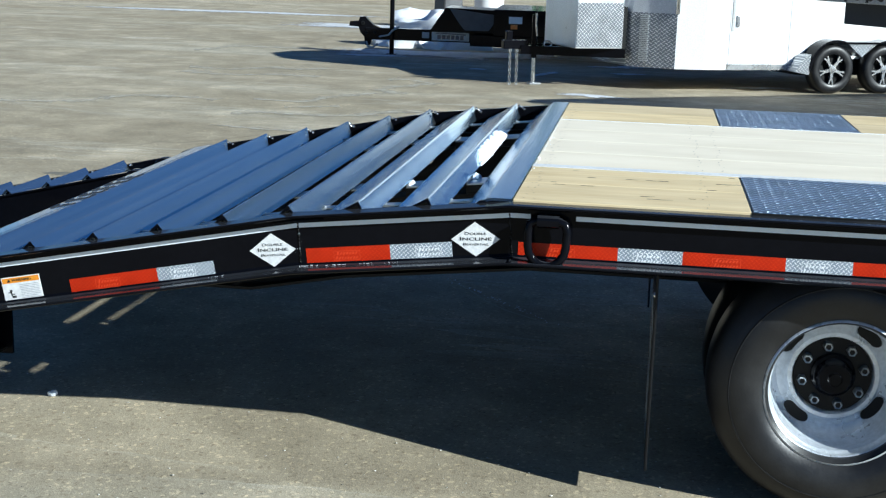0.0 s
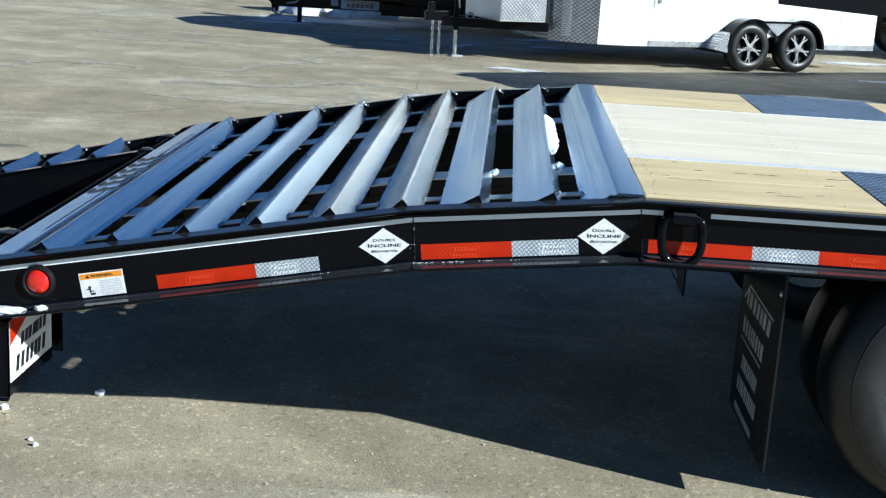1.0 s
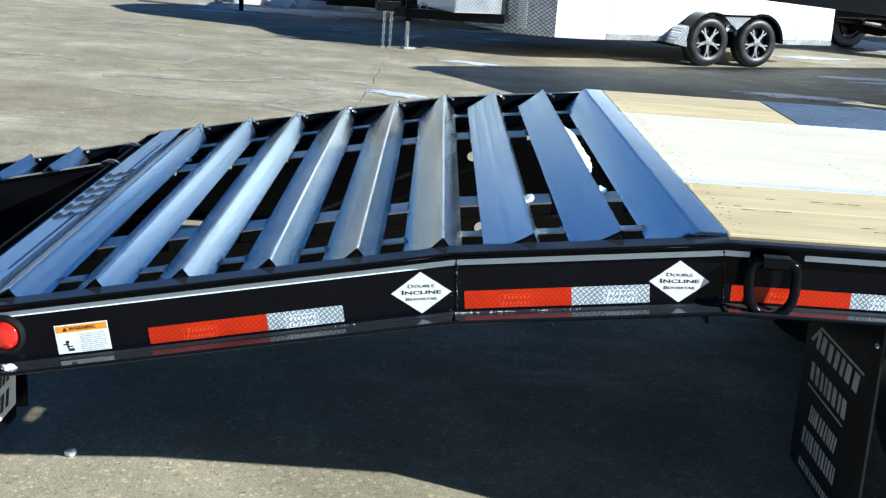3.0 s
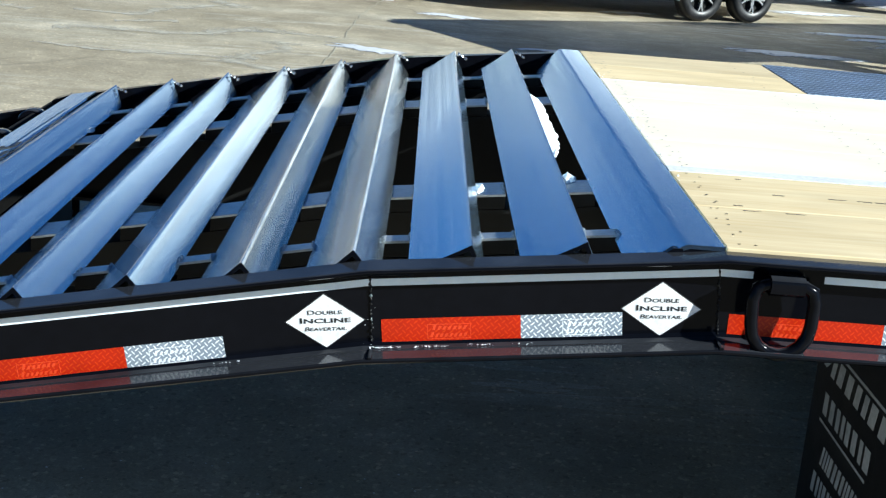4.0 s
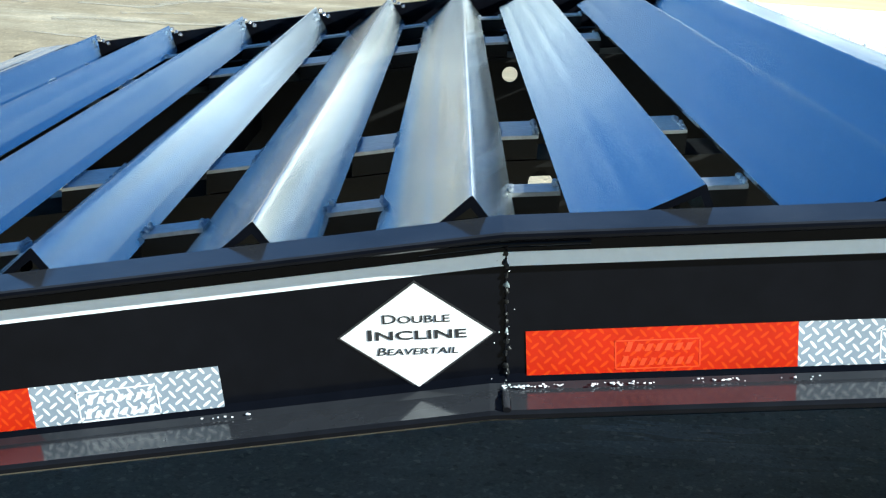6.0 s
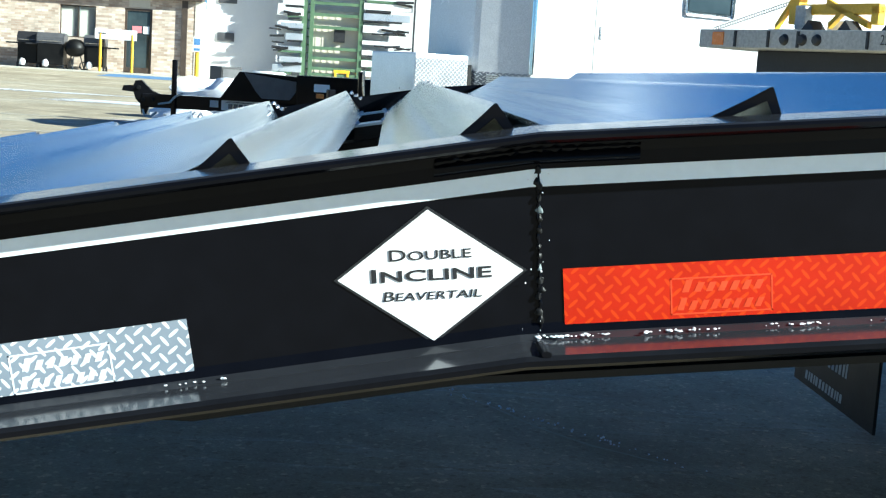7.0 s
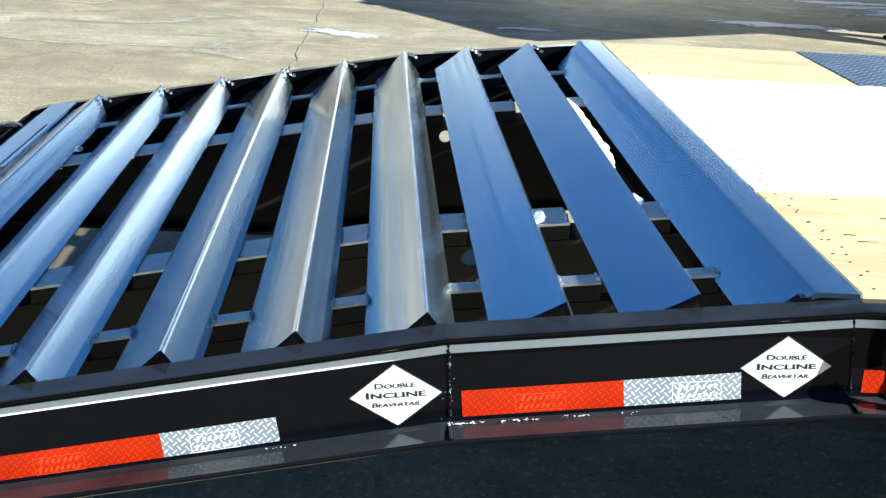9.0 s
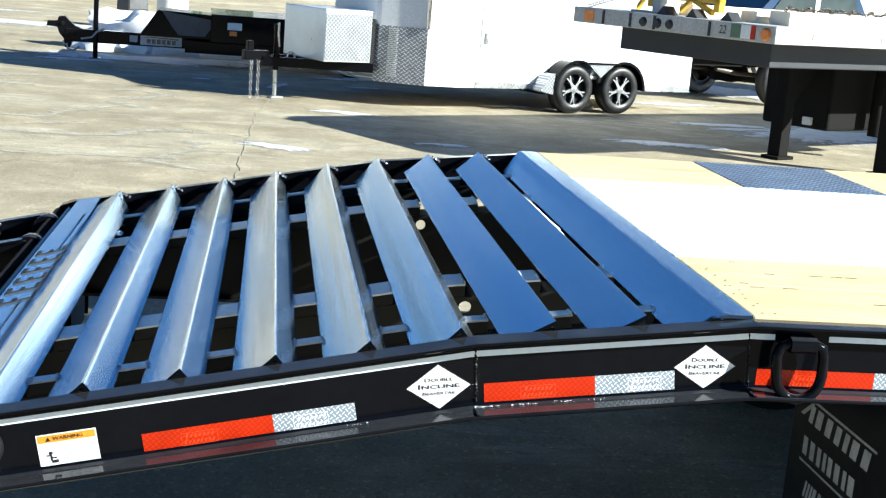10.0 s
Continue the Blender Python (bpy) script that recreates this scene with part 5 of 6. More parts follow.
# ---- flatbed on its landing leg ----
def flatbed():
    t = thing("flatbed_trailer", "weathered grey flatbed trailer carrying a yellow steel frame and chains", "trailer", pose(3.64, 7.85, 0, 0, 0, 31))
    bm = bmesh.new()
    box(bm, 0.0, 9.0, 0.0, 2.42, 1.24, 1.386, 0.008)
    deck = part("deck", bm, GREYPAINT, t, "weathered grey flatbed deck")
    bm = bmesh.new()
    box(bm, -0.012, 0.0, 2.14, 2.26, 1.262, 1.365)
    part("marker_lamp", bm, AMBER, deck)
    bm = bmesh.new()
    lathe(bm, [(0.001, -0.026), (0.04, -0.024), (0.052, -0.012), (0.056, 0.0)], (0, 0.10, 1.313), "X", 18)
    part("marker_lamp", bm, AMBER, deck, "round amber lamp", smooth=True)
    for y in (0.7, 1.35, 1.65, 2.0):
        bm = bmesh.new()
        box(bm, -0.014, 0.0, y, y + 0.02, 1.25, 1.375)
        part("stake_pocket", bm, DARKGREY, deck)
    for y in (1.32, 1.50, 1.18):
        bm = bmesh.new()
        lathe(bm, [(0.001, -0.03), (0.03, -0.028), (0.045, 0.0)], (0, y, 1.31), "X", 14)
        part("glad_hand", bm, DARKGREY, deck)
    up = Matrix.Translation((-0.006, 0.78, 1.27)) @ Matrix.Rotation(radians(-90), 4, "Z") @ Matrix.Rotation(radians(90), 4, "X")
    lettering("number_mark", "22", 0.075, DARKGREY, deck, up @ Matrix.Translation((0.22, 0.045, 0.0)), 0.8, 1.0)
    for y0, y1, paint in ((0.36, 0.47, GREEN), (0.255, 0.36, WHITE), (0.21, 0.255, RED)):
        bm = bmesh.new()
        box(bm, -0.010, 0.0, y0, y1, 1.26, 1.375)
        part("sticker", bm, paint, deck)
    for k in range(8):
        bm = bmesh.new()
        box(bm, 0.5 + 1.0 * k, 0.82 + 1.0 * k, -0.006, 0.0, 1.29, 1.34)
        part("reflective_tape", bm, PALERED, deck)
    bm = bmesh.new()
    box(bm, 0.35, 9.0, 0.30, 2.10, 1.02, 1.24, 0.01)
    part("frame", bm, CHASSIS, t, "dark steel frame under the deck")
    for x, y in ((2.14, 1.45), (2.35, 0.33)):
        bm = bmesh.new()
        box(bm, x - 0.075, x + 0.075, y - 0.075, y + 0.075, 0.03, 1.02, 0.01)
        leg = part("landing_leg", bm, UNDERBODY, t)
        bm = bmesh.new()
        box(bm, x - 0.13, x + 0.13, y - 0.11, y + 0.11, 0.0, 0.035, 0.008)
        part("foot", bm, UNDERBODY, leg)
        bm = bmesh.new()
        prism_xz(bm, [(x + 0.07, 1.02), (x + 0.07, 0.55), (x + 0.11, 0.55), (x + 0.55, 0.98), (x + 0.55, 1.02)], y - 0.02, y + 0.02)
        part("gusset", bm, UNDERBODY, leg)
    bm = bmesh.new()
    tube(bm, [(3.30, 1.12, 0.26), (3.30, 1.12, 0.92), (3.32, 1.16, 1.0), (3.36, 1.26, 1.03)], 0.075, 10)
    part("bracket", bm, UNDERBODY, t, smooth=True)
    bm = bmesh.new()
    box(bm, 2.60, 2.66, 1.44, 1.54, 0.34, 0.42)
    part("small_plate", bm, WHITE, t)
    bm = bmesh.new()
    box(bm, 2.64, 3.9, 1.25, 2.1, 0.30, 1.02, 0.03)
    part("side_box", bm, UNDERBODY, t)
    # load
    load = thing("lifting_gantry", "yellow steel lifting frame chained down on the flatbed", "gantry", pose(3.64, 7.85, 1.386, 0, 0, 31))
    for a in ((0.26, 0.36, 1.62, 1.72, 0.06, 0.26), (0.27, 0.35, 0.86, 0.93, 0.06, 0.20)):
        bm = bmesh.new()
        box(bm, *a, 0.008)
        part("post", bm, YELLOW, load)
    bm = bmesh.new()
    box(bm, 0.27, 0.34, 0.86, 1.62, 0.135, 0.215, 0.008)
    part("beam", bm, YELLOW, load)
    bm = bmesh.new()
    box(bm, 0.24, 0.38, 1.56, 1.80, 0.26, 0.285, 0.006)
    part("cap_plate", bm, GREYPAINT, load)
    for (ya, za), (yb, zb) in (((1.36, 0.21), (0.95, 0.03)), ((1.32, 0.03), (1.20, 0.14)), ((1.72, 0.20), (1.86, 0.02))):
        bm = bmesh.new()
        loft(bm, [[(0.27 + dx, yy, z + dz) for dx, dz in ((0, 0), (0.05, 0), (0.05, 0.045), (0, 0.045))] for yy, z in ((ya, za), (yb, zb))])
        part("brace", bm, YELLOW, load)
    bm = bmesh.new()
    box(bm, 0.24, 0.44, 1.52, 1.90, 0.0, 0.02)
    part("base_plate", bm, GREYPAINT, load)
    bm = bmesh.new()
    box(bm, 0.20, 0.30, 1.50, 1.60, 0.02, 0.20, 0.01)
    part("bracket", bm, GREYPAINT, load)
    for y in (0.55, 0.95, 1.30):
        bm = bmesh.new()
        prism_yz(bm, [(y, 0.0), (y + 0.14, 0.0), (y + 0.07, 0.08)], 0.10, 0.24)
        part("chock", bm, DARKGREY, load)
    dun = thing("timber_dunnage", "pale timber blocks lying on the flatbed", "timber", pose(3.64, 7.85, 1.386, 0, 0, 31))
    for a in ((0.55, 3.4, 0.30, 0.52, 0.0, 0.12), (0.50, 3.1, 0.62, 0.80, 0.0, 0.10), (0.60, 4.6, 1.45, 1.62, 0.0, 0.11)):
        bm = bmesh.new()
        box(bm, *a, 0.006)
        part("block", bm, PALEWOOD, dun)
    ch = thing("tie_down_chain", "rusty tie-down chain lying over the load", "chain", pose(3.64, 7.85, 1.386, 0, 0, 31))
    rnd = random.Random(4)
    bm = bmesh.new()
    p = Vector((0.5, 0.34, 0.135))
    for k in range(70):
        a = rnd.uniform(0, 6.28)
        q = p + Vector((0.034, 0.015 * math.sin(k * 0.7), 0.012 * math.sin(k * 0.9)))
        tube(bm, [q + Vector((0.024 * math.cos(u), 0.014 * math.sin(u) * math.cos(a), 0.014 * math.sin(u) * math.sin(a))) for u in (s * math.pi / 3 for s in range(6))], 0.006, 4, closed=True)
        p = q
    part("links", bm, TRIM, ch)
    bm = bmesh.new()
    a, b = Vector((0.05, 2.30, 0.005)), Vector((0.30, 1.70, 0.24))
    for k in range(34):
        q = a.lerp(b, k / 33)
        tube(bm, [q + Vector((0.016 * math.cos(u), 0.0, 0.016 * math.sin(u))) for u in (s * math.pi / 3 for s in range(6))], 0.005, 4, closed=True)
    part("links", bm, DARKGREY, ch)


flatbed()


# ---- pickup behind the flatbed ----
def pickup():
    t = thing("pickup_truck", "dark blue pickup truck parked behind the flatbed", "truck", pose(6.72, 17.25, 0, 0, 0, 26))
    bm = bmesh.new()
    prism_xz(bm, [(-1.7, 0.78), (-1.7, 1.15), (-1.1, 1.2), (-0.75, 1.22), (-0.25, 1.85), (1.4, 1.88), (1.75, 1.25), (4.3, 1.22), (4.3, 0.78)], -0.95, 0.95)
    bmesh.ops.bevel(bm, geom=bm.edges[:], offset=0.05, segments=2, affect="EDGES")
    part("body", bm, BLUEPAINT, t, smooth=True)
    for pts in ([(-0.52, 1.28), (-0.10, 1.76), (0.48, 1.79), (0.48, 1.28)], [(0.6, 1.28), (0.6, 1.79), (1.32, 1.8), (1.55, 1.28)]):
        bm = bmesh.new()
        prism_xz(bm, pts, -0.965, -0.94)
        part("side_window", bm, GLASS, t)
    bm = bmesh.new()
    prism_xz(bm, [(0.49, 1.24), (0.49, 1.82), (0.59, 1.82), (0.59, 1.24)], -0.972, -0.94)
    part("door_pillar", bm, WHITE, t)
    bm = bmesh.new()
    box(bm, -1.5, 4.2, -0.55, 0.55, 0.55, 0.80)
    part("chassis", bm, UNDERBODY, t)
    bm = bmesh.new()
    tube(bm, [(0.0, -0.8, 0.36), (0.0, 0.8, 0.36)], 0.07, 10)
    part("axle", bm, UNDERBODY, t, smooth=True)
    bm = bmesh.new()
    lump(bm, (0.0, 0.12, 0.36), (0.24, 0.26, 0.22), 1.3, 3)
    part("differential", bm, UNDERBODY, t, smooth=True)
    for y in (-0.45, 0.45):
        bm = bmesh.new()
        tube(bm, [(-0.9, y, 0.50), (-0.45, y, 0.44), (0.0, y, 0.42), (0.5, y, 0.45), (0.95, y, 0.52)], 0.035, 8)
        part("leaf_spring", bm, TRIM, t, smooth=True)
        bm = bmesh.new()
        tube(bm, [(0.08, y + 0.1, 0.38), (-0.12, y + 0.14, 0.72)], 0.035, 8)
        part("shock_absorber", bm, GREYPAINT, t, smooth=True)
    for x in (0.0, 3.3):
        small_wheel(t, x, -0.95, 0.40, bright=False)
    small_wheel(t, 0.0, 0.95, 0.40, sgn=1, bright=False)


pickup()


# ---- building, at the far side of the lot ----
GY, GZ = 43.0, 0.32


def building():
    bm = bmesh.new()
    box(bm, -26, 3.0, GY - 1.6, GY + 8, 0.0, GZ, 0.02)
    tagged(part("pavement", bm, CURB), "pale concrete pavement with a low kerb", "pavement", kind="structure")
    bm = bmesh.new()
    loft(bm, [[(x, 29.0, -0.02), (x, 30.0, 0.002), (x, GY - 1.5, 0.27), (x, GY - 1.5, -0.02)] for x in (-26, -12, -6, 0, 12, 30)])
    tagged(part("apron", bm, GROUND), "worn concrete apron rising to the building", "ground", kind="structure")
    bm = bmesh.new()
    up = lambda y: 0.002 + (y - 30.0) * 0.268 / (GY - 31.5) + 0.008
    loft(bm, [[(x, y, up(y)), (x, y + 2.0, up(y + 2.0)), (x, y + 2.0, up(y + 2.0) - 0.006), (x, y, up(y) - 0.006)] for x, y in ((-8.9, 39.3), (-5.7, 39.2))])
    tagged(part("access_marking", bm, ACCESS), "worn blue paint on the lot before the door", "marking", kind="structure")
    b = thing("office_building", "brick office with cream metal siding above a dark soffit", "building", pose(-6.6, GY, GZ))
    x0, x1, h = -18.0, 0.0, 2.42
    bm = bmesh.new()
    for a in ((x0, -4.36, 0, h), (-3.20, -2.28, 0, h), (-1.38, x1, 0, h), (-4.36, -3.20, 0, 1.03), (-4.36, -3.20, 2.07, h), (-2.28, -1.38, 2.08, h)):
        box(bm, a[0], a[1], 0, 0.3, a[2], a[3])
    part("brick_wall", bm, BRICK, b, "mixed tan and brown brick wall")
    bm = bmesh.new()
    box(bm, x0, x1 + 0.25, -0.30, 0.3, h, h + 0.14)
    part("soffit", bm, TRIM, b, "dark brown soffit")
    bm = bmesh.new()
    box(bm, x0, x1 + 0.3, -0.22, 0.3, h + 0.14, h + 1.8)
    sid = part("siding", bm, SIDING, b, "cream ribbed metal siding")
    bm = bmesh.new()
    x = x0
    while x < x1 + 0.2:
        box(bm, x, x + 0.06, -0.25, -0.22, h + 0.14, h + 1.8)
        x += 0.30
    part("ribs", bm, SIDING, sid)
    bm = bmesh.new()
    box(bm, x1 - 0.42, x1 - 0.24, -0.10, 0.0, 0, h)
    part("downpipe", bm, TRIM, b)
    bm = bmesh.new()
    box(bm, x1, x1 + 0.3, -0.02, 0.3, 0, h)
    part("corner_trim", bm, SIDING, b)
    # window
    bm = bmesh.new()
    for a in ((-4.36, -4.325, 1.03, 2.07), (-3.235, -3.20, 1.03, 2.07), (-3.79, -3.75, 1.03, 2.07), (-4.36, -3.20, 2.03, 2.07), (-4.36, -3.20, 1.03, 1.07)):
        box(bm, a[0], a[1], 0.05, 0.15, a[2], a[3])
    w = part("window", bm, TRIM, b, "two-light office window")
    for a in ((-4.325, -3.79), (-3.75, -3.235)):
        bm = bmesh.new()
        box(bm, a[0], a[1], 0.10, 0.11, 1.07, 2.03)
        part("pane", bm, CLEAR, w).visible_shadow = False
    for a in ((-4.33, -3.80), (-3.74, -3.23)):
        bm = bmesh.new()
        box(bm, a[0], a[1], 0.13, 0.14, 1.07, 2.03)
        part("blind", bm, BLIND, w)
    # door
    bm = bmesh.new()
    for a in ((-2.28, -2.20, 0, 2.08), (-1.46, -1.38, 0, 2.08), (-2.20, -1.46, 2.0, 2.08), (-2.20, -1.46, 0.0, 0.18)):
        box(bm, a[0], a[1], 0.04, 0.14, a[2], a[3])
    d = part("door", bm, TRIM, b, "glazed office door with notices")
    bm = bmesh.new()
    box(bm, -2.20, -1.46, 0.08, 0.09, 0.18, 2.0)
    part("pane", bm, GLASS, d)
    bm = bmesh.new()
    box(bm, -2.03, -1.73, 0.07, 0.08, 1.30, 1.52)
    part("notice", bm, PINK, d)
    bm = bmesh.new()
    box(bm, -1.68, -1.48, 0.07, 0.08, 1.28, 1.52)
    part("notice", bm, WHITE, d)
    bm = bmesh.new()
    box(bm, -2.14, -1.46, -0.004, 0.0, 2.12, 2.38)
    part("address_plate", bm, SIDING, b)
    # white hall beside it
    hall = thing("workshop_hall", "tall white metal workshop hall", "building", pose(0, GY, GZ))
    bm = bmesh.new()
    box(bm, -6.28, 30, 0.32, 12, -0.3, 7.0)
    part("wall", bm, WHITEWALL, hall)
    for a in ((-5.9, -5.3, 2.45, 2.75), (-5.9, -5.35, 1.22, 1.5)):
        bm = bmesh.new()
        box(bm, a[0], a[1], 0.27, 0.32, a[2], a[3])
        part("vent", bm, HOODGREY, hall)


building()


# ---- things before the building ----
def grill(x, y, big, lid):
    g = thing("gas_grill", "black gas grill with a grey hood standing outside the office", "grill", pose(x, y, GZ), "grills outside the office")
    w = 0.82 if big else 0.62
    bm = bmesh.new()
    box(bm, -w / 2, w / 2, -0.25, 0.25, 0.12, 0.78, 0.02)
    part("cabinet", bm, BLACKMAT, g)
    bm = bmesh.new()
    pts = [(-0.27, 0.78), (0.27, 0.78), (0.25, 0.98), (0.12, 1.12), (-0.12, 1.12), (-0.25, 0.98)]
    prism_yz(bm, pts, -w / 2 - 0.02, w / 2 + 0.02)
    part("hood", bm, lid, g)
    for s in (-1, 1):
        bm = bmesh.new()
        box(bm, s * (w / 2 + 0.2) - 0.18, s * (w / 2 + 0.2) + 0.18, -0.22, 0.22, 0.72, 0.77, 0.01)
        part("side_shelf", bm, DARKGREY, g)
    bm = bmesh.new()
    tube(bm, [(-w / 2 + 0.05, -0.31, 0.86), (w / 2 - 0.05, -0.31, 0.86)], 0.015, 6)
    part("handle", bm, CHROME, g)
    for s in (-1, 1):
        for yy in (-0.2, 0.2):
            bm = bmesh.new()
            box(bm, s * w / 2 - 0.03, s * w / 2 + 0.03, yy - 0.03, yy + 0.03, 0.0, 0.14)
            part("leg", bm, DARKGREY, g)
    bm = bmesh.new()
    lathe(bm, [(0.001, 0.05), (0.08, 0.06), (0.10, 0.11), (0.10, 0.18), (0.07, 0.24), (0.04, 0.27), (0.001, 0.28)], (-0.12, -0.36, 0.0), "Z", 14)
    part("gas_bottle", bm, WHITE, g, smooth=True)


grill(-10.95, GY - 0.9, True, HOODGREY)
grill(-9.60, GY - 0.8, False, HOODGREY)
grill(-11.75, GY - 0.6, False, DARKGREY)

g = thing("kettle_grill", "round black kettle grill on legs outside the office", "grill", pose(-10.20, GY - 1.0, GZ))
bm = bmesh.new()
lathe(bm, [(0.001, 0.40), (0.18, 0.43), (0.29, 0.52), (0.33, 0.66), (0.33, 0.70), (0.29, 0.84), (0.18, 0.94), (0.001, 0.97)], (0, 0, 0), "Z", 24)
part("kettle", bm, BLACKMAT, g, smooth=True)
for a in (0.5, 2.6, 4.7):
    bm = bmesh.new()
    tube(bm, [(0.16 * math.cos(a), 0.16 * math.sin(a), 0.46), (0.30 * math.cos(a), 0.30 * math.sin(a), 0.0)], 0.018, 8)
    part("leg", bm, DARKGREY, g)
bm = bmesh.new()
lathe(bm, [(0.10, -0.03), (0.13, -0.025), (0.13, 0.025), (0.10, 0.03)], (0.28, -0.05, 0.13), "Y", 16)
part("wheel", bm, DARKGREY, g, smooth=True)

s = thing("parking_sign", "white sign board on two yellow posts by the office door", "sign", pose(-8.9, GY - 1.3, GZ))
for x in (-0.45, 0.55):
    bm = bmesh.new()
    tube(bm, [(x, 0, 0), (x, 0, 1.20)], 0.045, 10)
    part("post", bm, YELLOW, s)
bm = bmesh.new()
box(bm, -0.63, 0.68, -0.03, 0.03, 1.02, 1.34, 0.008)
bd = part("board", bm, WHITE, s)
bm = bmesh.new()
box(bm, -0.52, -0.28, -0.034, -0.03, 1.18, 1.22)
part("board_print", bm, INK, bd)

s = thing("access_sign", "blue and white sign on a yellow bollard", "sign", pose(-6.35, GY - 1.0, GZ))
bm = bmesh.new()
tube(bm, [(0, 0, 0), (0, 0, 0.85)], 0.07, 10)
part("bollard", bm, YELLOW, s)
bm = bmesh.new()
box(bm, -0.13, 0.13, -0.09, -0.07, 0.80, 1.28)
bd = part("board", bm, WHITE, s)
bm = bmesh.new()
for a in ((-0.10, 0.10, 1.02, 1.22), (-0.10, 0.10, 0.84, 0.92)):
    box(bm, a[0], a[1], -0.094, -0.09, a[2], a[3])
part("board_print", bm, ACCESS, bd)


# ---- green cantilever rack with steel stock ----
def rack():
    r = thing("steel_rack", "green cantilever rack loaded with lengths of steel", "rack", pose(-2.11, GY - 0.35, GZ - 0.15))
    for x, w in ((-1.00, 0.16), (-0.74, 0.12), (0.84, 0.13)):
        bm = bmesh.new()
        box(bm, x, x + w, -0.12, 0.12, 0.0, 6.5)
        part("post", bm, GREEN, r)
    for k in range(24):
        z = 0.35 + 0.26 * k
        bm = bmesh.new()
        box(bm, -0.82, -0.74, -0.05, 0.05, z, z + 0.05)
        part("rung", bm, GREEN, r)
    for z, x1 in ((0.42, 0.9), (0.62, 1.55), (0.95, 1.5), (1.28, 0.9), (1.95, 1.7), (2.35, 1.6), (2.72, 0.9), (3.05, 1.4), (3.6, 0.9)):
        bm = bmesh.new()
        box(bm, -0.64, x1, -0.10, -0.02, z, z + 0.10)
        part("cross_bar", bm, GREEN, r)
    bm = bmesh.new()
    box(bm, -0.62, 0.84, 0.14, 0.20, 0.40, 2.55)
    sheet = part("sheet", bm, SIDING, r, "leaning cream ribbed sheet")
    for k in range(7):
        bm = bmesh.new()
        box(bm, -0.55 + 0.21 * k, -0.50 + 0.21 * k, 0.125, 0.14, 0.40, 2.55)
        part("rib", bm, SIDING, sheet)
    for a in ((0.10, 0.62, 0.55, 0.66), (0.12, 0.20, 0.10, 0.55), (0.52, 0.60, 0.10, 0.55)):
        bm = bmesh.new()
        box(bm, a[0], a[1], -0.14, -0.04, a[2], a[3], 0.01)
        part("yellow_stand", bm, YELLOW, r)
    bm = bmesh.new()
    box(bm, 0.05, 0.40, -0.02, 0.125, 1.55, 1.95)
    part("motor_box", bm, DARKGREY, r)
    rnd = random.Random(8)
    z = 0.50
    while z < 4.6:
        for a, b in ((-2.05, -0.95), (0.98, 2.60)):
            right = a > 0
            x0 = a + (0 if right else rnd.uniform(0.0, 0.7))
            x1 = b - (rnd.uniform(0.0, 0.35) if right else 0)
            h = rnd.uniform(0.12, 0.24)
            bm = bmesh.new()
            box(bm, x0, x1, -0.16, rnd.uniform(0.0, 0.25), z, z + h, 0.008)
            part("steel_length", bm, rnd.choice((WHITEWALL, WHITEWALL, BOXALU)), r, "pale steel length")
            # Thin bars, mostly dark, stand in for shadow gaps under the lengths
            bm = bmesh.new()
            xs = x0 + rnd.uniform(0.0, 0.4)
            box(bm, xs, min(xs + rnd.uniform(0.5, 1.3), b), -0.18, 0.33, z - rnd.uniform(0.03, 0.08), z - 0.006)
            part("shadow_bar", bm, rnd.choice((DARKGREY, CHASSIS, GREEN)), r)
            # Dark tapered stubs scattered near the ends of the lengths
            xs = b - rnd.uniform(0.25, 0.6) if right else x1 - rnd.uniform(0.15, 0.75)
            for k in range(rnd.choice((0, 2, 3, 5))):
                lo = z + rnd.uniform(-0.10, h * 0.6)
                x2 = xs + rnd.uniform(-0.25, 0.25)
                bm = bmesh.new()
                bmesh.ops.create_cone(bm, segments=6, radius1=rnd.uniform(0.02, 0.05), radius2=rnd.uniform(0.02, 0.05), depth=rnd.uniform(0.2, 0.6), cap_ends=True)
                bmesh.ops.rotate(bm, matrix=Matrix.Rotation(radians(90 + rnd.uniform(-9, 9)), 3, "Y"), verts=bm.verts)
                bmesh.ops.translate(bm, verts=bm.verts, vec=(min(x2, b - 0.3), -0.19, lo))
                part("dark_stub", bm, rnd.choice((CHASSIS, DARKGREY)), r, "dark tapered stub")
        z += rnd.uniform(0.30, 0.40)
    bm = bmesh.new()
    box(bm, 2.60, 2.66, -0.2, 0.3, 0.3, 6.0)
    part("end_post", bm, CHASSIS, r)


rack()

s = thing("storage_cabinet", "dark grey steel cabinet standing beyond the trailers", "cabinet", pose(-3.22, 24.2, 0, 0, 0, 35))
bm = bmesh.new()
box(bm, -0.22, 0.22, -0.23, 0.23, 0.0, 0.785, 0.015)
part("body", bm, DARKGREY, s)
bm = bmesh.new()
box(bm, -0.19, 0.20, -0.242, -0.23, 0.40, 0.74)
part("door", bm, HOODGREY, s)


s = thing("white_tank", "white plastic tank standing beyond the black trailer", "tank", pose(-2.58, 26.0, 0))
bm = bmesh.new()
lathe(bm, [(0.001, 0.0), (0.28, 0.0), (0.33, 0.03), (0.33, 0.62), (0.345, 0.63), (0.345, 0.70), (0.31, 0.73), (0.001, 0.74)], (0, 0, 0), "Z", 28)
part("body", bm, WHITE, s, smooth=True)
for x in (-0.05, 0.10):
    bm = bmesh.new()
    tube(bm, [(x, -0.33, 0.04), (x, -0.37, 0.10), (x + 0.05, -0.36, 0.16)], 0.03, 8)
    part("valve", bm, DARKGREY, s, smooth=True)


